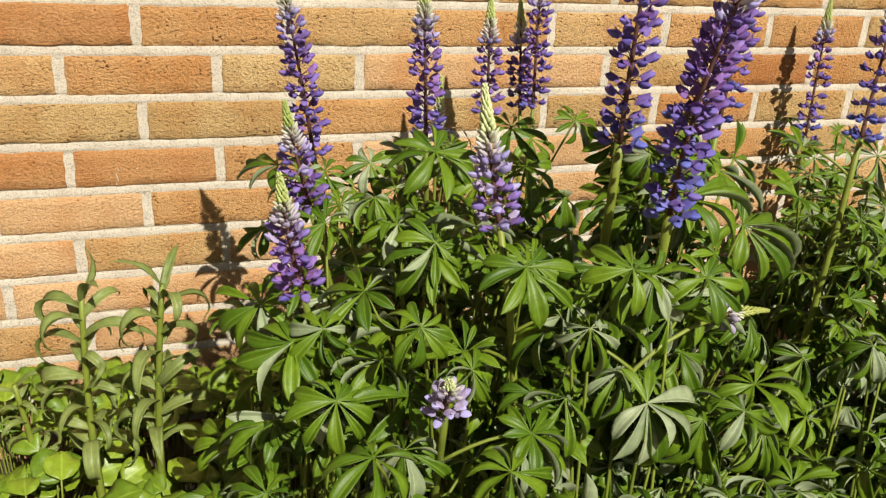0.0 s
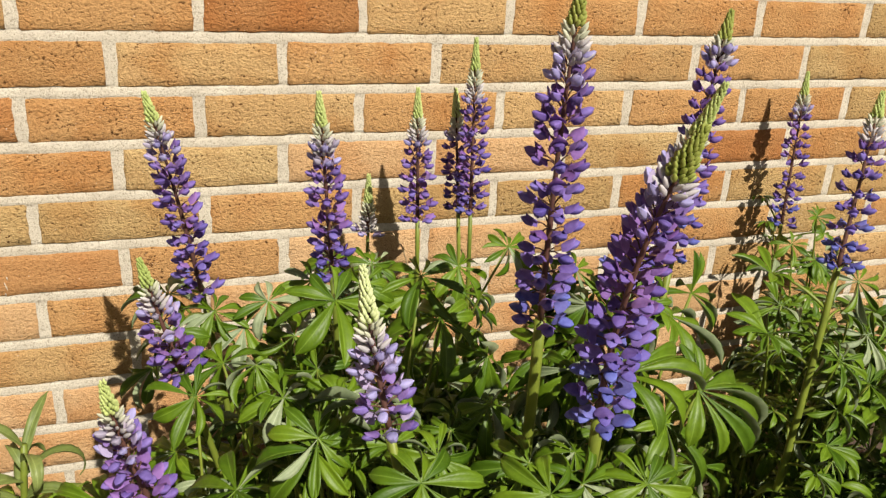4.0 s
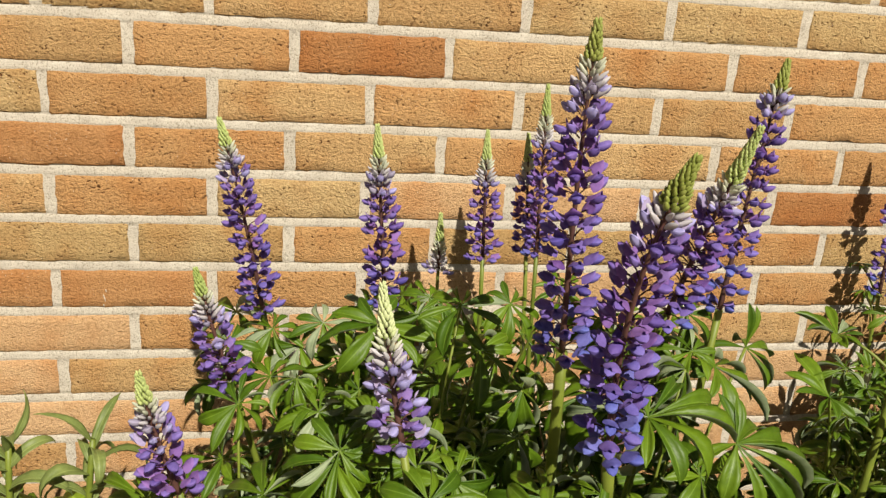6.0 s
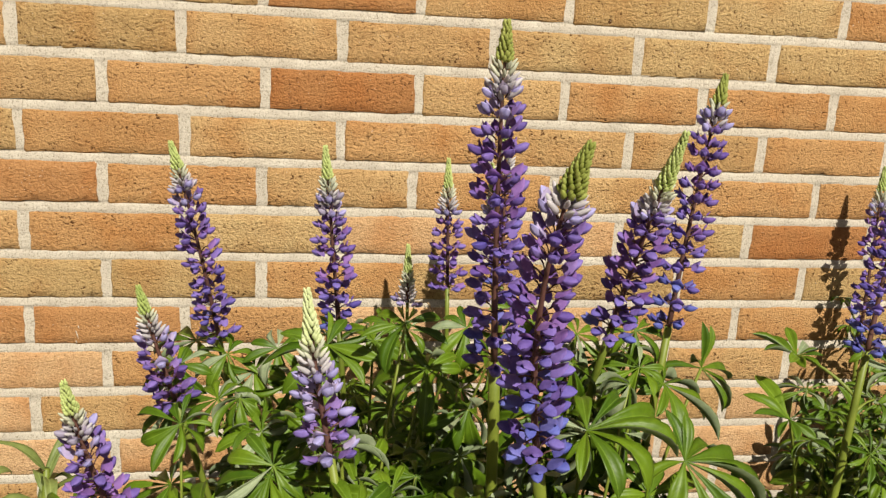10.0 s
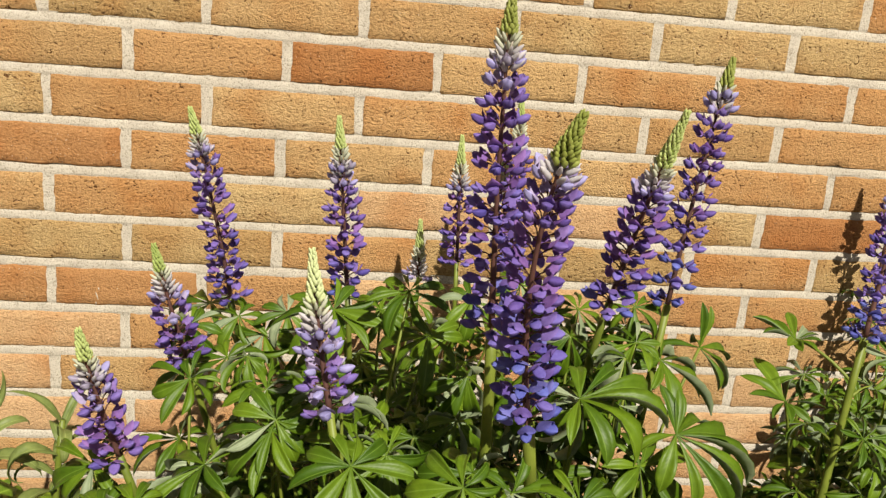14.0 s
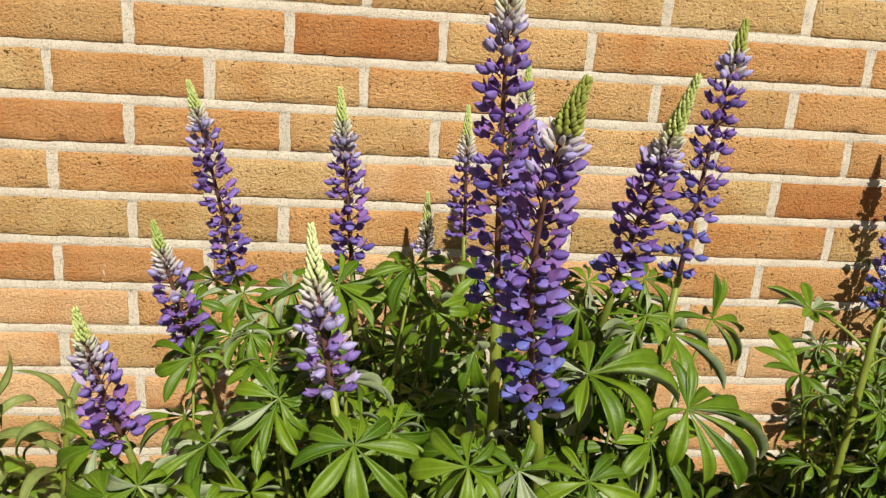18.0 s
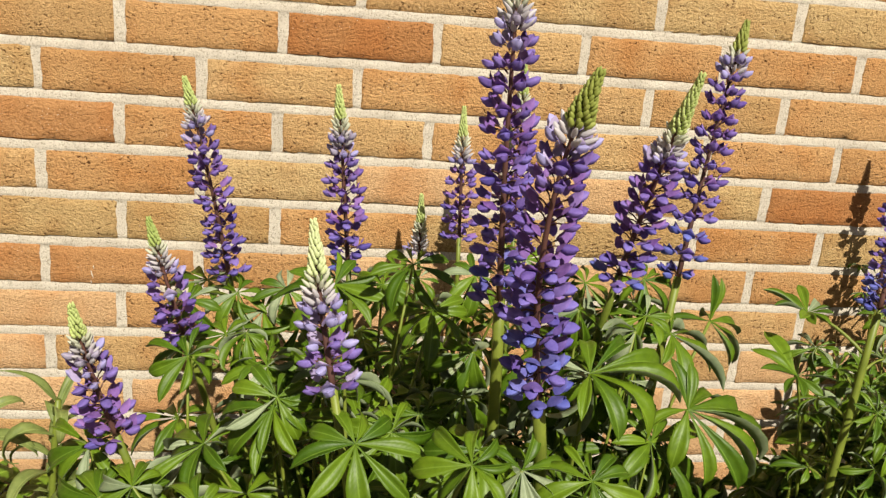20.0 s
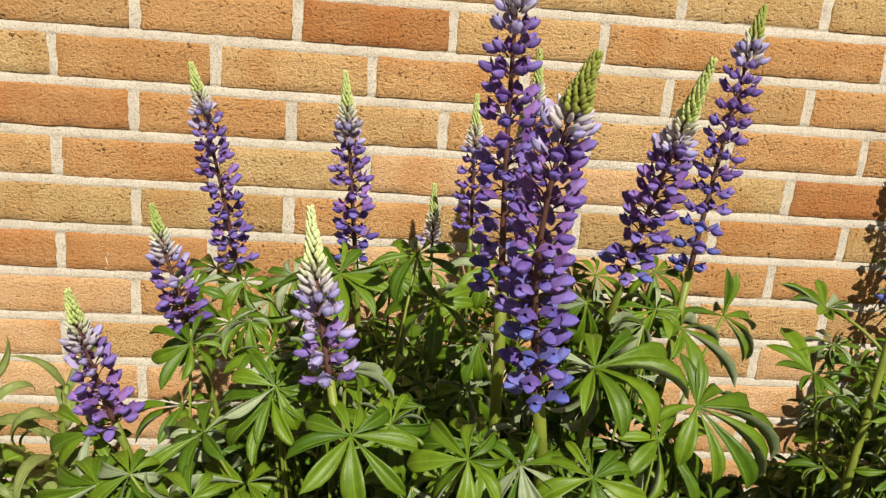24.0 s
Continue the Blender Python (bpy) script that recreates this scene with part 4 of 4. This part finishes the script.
leafy_clump("low lupine leaves at the front corner of the bed", (0.80, -0.68, Z), ((0.83, -0.66, 0.505, 0.050, 280, 4, 0.5), (0.90, -0.62, 0.475, 0.046, 300, 4, 0.4)), 28, 22, (0.80, -0.69, 0.20, 0.14, 0.50, 0.10), 90, False, 0.25)
leafy_clump("shaded lupine leaves at the front of the bed", (1.08, -0.62, Z), (), 29, 18, (1.05, -0.62, 0.20, 0.18, 0.48, 0.10), 90, True, 0.2)
silver_clump = leafy_clump("large drooping silvery green lupine leaves in front of the clump", (0.50, -0.76, Z), (
    (0.538, -0.72, 0.502, 0.062, 280, 5, 0.7), (0.578, -0.72, 0.475, 0.066, 300, 5, 0.7), (0.452, -0.72, 0.600, 0.045, 270, 4, 0.35), (0.540, -0.70, 0.590, 0.048, 300, 5, 0.15),
    (0.417, -0.72, 0.484, 0.056, 260, 5, 0.5), (0.487, -0.72, 0.555, 0.050, 280, 5, 0.4), (0.437, -0.72, 0.535, 0.048, 250, 4, 0.3), (0.491, -0.72, 0.455, 0.060, 270, 5, 0.5),
    (0.653, -0.72, 0.469, 0.060, 310, 5, 0.35), (0.700, -0.70, 0.530, 0.050, 320, 4, 0.3)), 30, 22, (0.52, -0.78, 0.26, 0.10, 0.50, 0.10), 40, True, 0.42)


# two clumps out of view at the right, added to shade the leaves there
leafy_clump("unseen tall lupine leaves added to shade the right of the bed", (1.12, -0.80, Z), (), 35, 0, (1.19, -0.82, 0.20, 0.12, 0.92, 0.10), 56)
leafy_clump("unseen lupine leaves added for shade at the far right", (1.42, -0.52, Z), (), 36, 0, (1.45, -0.50, 0.18, 0.18, 0.66, 0.12), 60)


# a broad dark leaf held out beside the thick stem
palmate_leaf(stem_clump, Vector((0.92, -0.45, Z)), (0.90, -0.46, 0.40), (0.833, -0.505, 0.617), (-0.05, -0.42, 0.88), (-0.2, 1, 0.4), 0.050, 9, 0, 1.0, 0.0)
# two large leaves hanging over, with long leaflets
fingered_leaf(middle_clump, Vector((0.60, -0.55, Z)), (0.64, -0.56, 0.30), (0.681, -0.602, 0.630), (
    ((-0.25, 0.45, 0.85), 0.044, 0, 0), ((0.15, 0.50, 0.80), 0.040, 1, 0), ((-0.75, -0.25, -0.10), 0.044, 2, 0), ((-0.35, -0.55, -0.55), 0.052, 2, 0),
    ((0.85, 0.10, 0.05), 0.078, 4, 0), ((0.80, -0.10, -0.10), 0.086, 4, 0), ((0.70, -0.25, -0.30), 0.086, 4, 0), ((0.48, -0.40, -0.50), 0.082, 3, 0), ((0.20, -0.50, -0.60), 0.064, 3, 0), ((0.60, 0.45, 0.15), 0.060, 3, 0)))
fingered_leaf(middle_clump, Vector((0.60, -0.55, Z)), (0.59, -0.57, 0.30), (0.586, -0.628, 0.672), (
    ((0.85, 0.10, 0.25), 0.074, 4, 0), ((0.75, -0.20, 0.15), 0.078, 4, 0), ((0.55, -0.45, -0.05), 0.072, 4, 0), ((0.20, -0.60, -0.20), 0.058, 4, 0),
    ((-0.25, -0.60, -0.05), 0.050, 3, 0), ((0.65, 0.50, 0.35), 0.060, 3, 0), ((0.10, 0.70, 0.40), 0.046, 2, 0), ((-0.60, 0.20, 0.10), 0.044, 2, 1)))
# large leaves hanging over at the front, most of their leaflets with the silvery sheen colour on top
SILVER_FOOT = Vector((0.50, -0.76, Z))
fingered_leaf(silver_clump, SILVER_FOOT, (0.50, -0.70, 0.30), (0.525, -0.690, 0.628), (
    ((0.15, -0.50, -0.80), 0.042, 1, 1), ((-0.55, -0.30, -0.75), 0.040, 1, 1), ((0.75, -0.20, -0.45), 0.044, 2, 1), ((-0.15, -0.35, -0.90), 0.048, 1, 0),
    ((0.50, -0.30, -0.85), 0.054, 1, 1), ((0.30, 0.30, 0.60), 0.034, 1, 0), ((-0.60, 0.30, 0.30), 0.034, 1, 0), ((0.85, 0.20, 0.00), 0.046, 2, 0)), (0, 1, 3))
fingered_leaf(silver_clump, SILVER_FOOT, (0.48, -0.70, 0.30), (0.455, -0.675, 0.600), (
    ((-0.35, -0.30, -0.90), 0.048, 1, 1), ((0.65, -0.30, -0.60), 0.058, 2, 1), ((0.10, -0.30, -0.95), 0.052, 1, 0), ((0.30, -0.20, -0.90), 0.050, 1, 0),
    ((-0.80, 0.20, 0.10), 0.038, 2, 0), ((0.70, 0.40, 0.30), 0.036, 1, 0)), (0, 1, 3))
fingered_leaf(silver_clump, SILVER_FOOT, (0.50, -0.74, 0.25), (0.497, -0.750, 0.540), (
    ((-0.85, -0.25, -0.30), 0.046, 3, 1), ((-0.55, -0.20, -0.85), 0.056, 1, 1), ((-0.05, -0.25, -0.95), 0.058, 1, 1), ((0.30, -0.60, -0.30), 0.042, 3, 1),
    ((0.75, -0.45, -0.35), 0.064, 4, 1), ((0.95, 0.10, -0.05), 0.070, 3, 1), ((0.80, -0.10, -0.60), 0.070, 2, 0), ((0.25, -0.20, -0.90), 0.062, 1, 0),
    ((0.30, 0.50, 0.50), 0.036, 1, 0), ((-0.30, 0.50, 0.50), 0.036, 1, 0)), (0, 1, 3))
fingered_leaf(silver_clump, SILVER_FOOT, (0.47, -0.74, 0.25), (0.395, -0.735, 0.500), (
    ((-0.40, -0.30, -0.80), 0.042, 1, 1), ((0.05, -0.40, -0.85), 0.042, 1, 1), ((0.60, -0.30, -0.60), 0.058, 2, 1), ((0.75, -0.20, -0.30), 0.048, 2, 0),
    ((-0.75, 0.10, 0.10), 0.036, 1, 0), ((0.20, -0.10, 0.80), 0.032, 0, 0)), (0, 1, 3))
# a leaf spread square to the sun beside the wall
palmate_leaf(wall_clump, Vector((1.24, -0.14, Z)), (1.25, -0.13, 0.25), (1.186, -0.140, 0.436), (0.2, -1, 0.94), (-0.3, 0.6, 0.7), 0.050, 10, 0, 1.0, 0.0)
# a broad sunlit leaf open to the light, and one with two leaflets standing up and the rest hanging
palmate_leaf(front_clump, Vector((0.42, -0.56, Z)), (0.43, -0.60, 0.30), (0.412, -0.672, 0.637), (-0.05, -0.62, 0.78), (0.08, -1, -0.4), 0.054, 9, 2, 1.0, 0.0)
fingered_leaf(middle_clump, Vector((0.60, -0.55, Z)), (0.63, -0.54, 0.30), (0.745, -0.488, 0.663), (
    ((-0.10, 0.15, 1.0), 0.046, 0, 0), ((0.14, 0.25, 0.95), 0.042, 0, 0), ((-1.0, 0.1, -0.05), 0.046, 1, 0), ((0.72, 0.05, -0.50), 0.060, 2, 0),
    ((0.80, 0.35, -0.22), 0.054, 2, 0), ((0.42, -0.35, -0.62), 0.046, 2, 0), ((0.30, 0.90, 0.05), 0.040, 2, 0)))


# ---- weeds at the left of the bed ----
STRAP = [blade_mesh("blade", 0.16 + 0.02 * (k % 3), 1.2 + 0.62 * k, 0.42, (0.25, 0.5, 0.2)[k % 3], WEED_LEAF, WEED_LEAF, 0.36, 12, 0.75) for k in range(6)]


def tall_weed(label, ground, tip, count, seed, size=0.095):
    """An upright weed with narrow leaves that arch over and curl at their tips."""
    r = random.Random(seed)
    ground, tip = Vector(ground), Vector(tip)
    plant = new("tall_weed")
    plant.location = ground
    tagged(plant, label, "weed", "tall weeds")
    pts = bend(ground, ground.lerp(tip, 0.5) + Vector((r.uniform(-0.02, 0.02), r.uniform(-0.02, 0.02), 0)), tip, 10)
    v, f = tube([p - ground for p in pts], [0.0062 - 0.0030 * k / 10 for k in range(11)], 7)
    child("stem", mesh_of("stem", v, f, [STEM]), plant)
    for k in range(count):
        s = 0.5 + 0.5 * (k + 0.5) / count
        p, d = along(pts, s)
        a = k * 2.4 + r.uniform(-0.4, 0.4)
        out = Vector((math.cos(a), math.sin(a), r.uniform(0.6, 1.3) + 2.2 * max(0, s - 0.8)))
        z = size * (1.12 - 0.35 * s) * r.uniform(0.75, 1.15)
        m = Matrix.Translation(p - ground) @ frame_of(out, (0, 0, 1), r.gauss(0, 0.55)) @ Matrix.Diagonal((z, z, z, 1))
        child("leaf", STRAP[0 if s > 0.965 else r.choice((2, 3, 3, 4, 4, 5))], plant, m)


tall_weed("tall weed with narrow arching leaves against the wall", (0.10, -0.32, Z), (0.117, -0.346, 0.500), 26, 31, 0.098)
tall_weed("tall weed with curled narrow leaves", (0.035, -0.33, Z), (0.03, -0.33, 0.490), 25, 32, 0.098)
tall_weed("weed with narrow leaves near the wall", (-0.05, -0.22, Z), (-0.07, -0.24, 0.33), 14, 33, 0.07)

ROUND = [blade_mesh("blade", 0.95, 0.25 + 0.3 * k, 0.22, 0.22, ROUND_LEAF, ROUND_LEAF, 0.44, 8, 1.3) for k in range(3)]


def ground_cover():
    """Low patches of round leaves between the weeds and the wall."""
    r = random.Random(44)
    for cx, cy, rx, ry, top, n in ((-0.10, -0.16, 0.17, 0.13, 0.265, 58), (0.10, -0.16, 0.14, 0.12, 0.265, 48), (-0.05, -0.42, 0.17, 0.14, 0.265, 62), (0.16, -0.42, 0.12, 0.14, 0.25, 38), (0.27, -0.2, 0.1, 0.12, 0.30, 40), (-0.02, -0.64, 0.16, 0.1, 0.23, 36)):
        foot = Vector((cx, cy, SOIL_Z))
        plant = new("round_leaf_weed")
        plant.location = foot
        tagged(plant, "low patch of round glossy green leaves on the soil", "weed", "ground cover weeds")
        SV, SF = [], []
        for k in range(int(1.35 * n)):
            a, q = r.uniform(0, 6.28), math.sqrt(r.random())
            p = Vector((cx + rx * q * math.cos(a), cy + ry * q * math.sin(a), top - 0.05 * q * q - 0.07 * r.random() ** 2))
            size = r.uniform(0.034, 0.056)
            way = Vector((math.cos(a + r.uniform(-1, 1)), math.sin(a + r.uniform(-1, 1)), r.uniform(-0.2, 0.3)))
            up = Vector((r.uniform(-0.4, 0.5), r.uniform(-1.0, 0.1), 1))
            root = Vector((cx + 0.5 * rx * q * math.cos(a), cy + 0.5 * ry * q * math.sin(a), SOIL_Z))
            v, f = tube([w - foot for w in bend(root, p - Vector((0, 0, 0.03)), p, 4)], [0.0013] * 5, 4)
            SF += [tuple(len(SV) + i for i in face) for face in f]
            SV += v
            child("round_leaf", ROUND[r.randrange(3)], plant, Matrix.Translation(p - foot) @ frame_of(way, up) @ Matrix.Diagonal((size, size, size, 1)))
        child("leaf_stalk", mesh_of("leaf_stalk", SV, SF, [STEM]), plant)["kind"] = "stuff"


def dry_stalk(label, a, b, c, radius):
    """A thin dead stalk, bent once."""
    a = Vector(a)
    v, f = tube([p - a for p in bend(a, b, c, 8)], [radius * (1 - 0.5 * k / 8) for k in range(9)], 6)
    ob = new("dry_stalk", mesh_of("dry_stalk", v, f, [TWIG]))
    ob.location = a
    tagged(ob, label, "dry stalk", "dry stalks")


dry_stalk("thin pale dry stalk bent over among the leaves", (0.60, -0.14, SOIL_Z), (0.58, -0.17, 0.66), (0.515, -0.17, 0.625), 0.0018)
dry_stalk("thin dry brown stalk leaning by the wall", (0.40, -0.10, SOIL_Z), (0.37, -0.12, 0.3), (0.33, -0.15, 0.47), 0.0016)
dry_stalk("thin dry stalk in the shade under the leaves", (0.70, -0.30, SOIL_Z), (0.66, -0.30, 0.3), (0.60, -0.34, 0.50), 0.0018)


def pebbles():
    """Small pale stones on the soil at the foot of the wall."""
    r = random.Random(61)
    for k in range(26):
        x, y = r.uniform(-0.1, 0.75), r.uniform(-0.55, -0.03)
        lx, ly, lz = r.uniform(0.007, 0.016), r.uniform(0.006, 0.012), r.uniform(0.004, 0.008)
        vs, fs = blob(0, 0, lx, ly, lz, 0, 8, 6)
        vs = [tuple(c * (1 + 0.16 * noise.noise(Vector(v) * 90 + Vector((k, 0, 0)))) for c in v) for v in vs]
        ob = new("pebble", mesh_of("pebble", vs, fs, [PEBBLE]))
        ob.matrix_basis = pose(x, y, SOIL_Z + 0.018 * noise.noise(Vector((7 * x, 7 * y, 0))) + lz * 0.6, 0, 0, r.uniform(0, 360))
        tagged(ob, "small pale grey pebble on the dark soil", "pebble", "pebbles on the soil")


pebbles()
ground_cover()
build_wall()
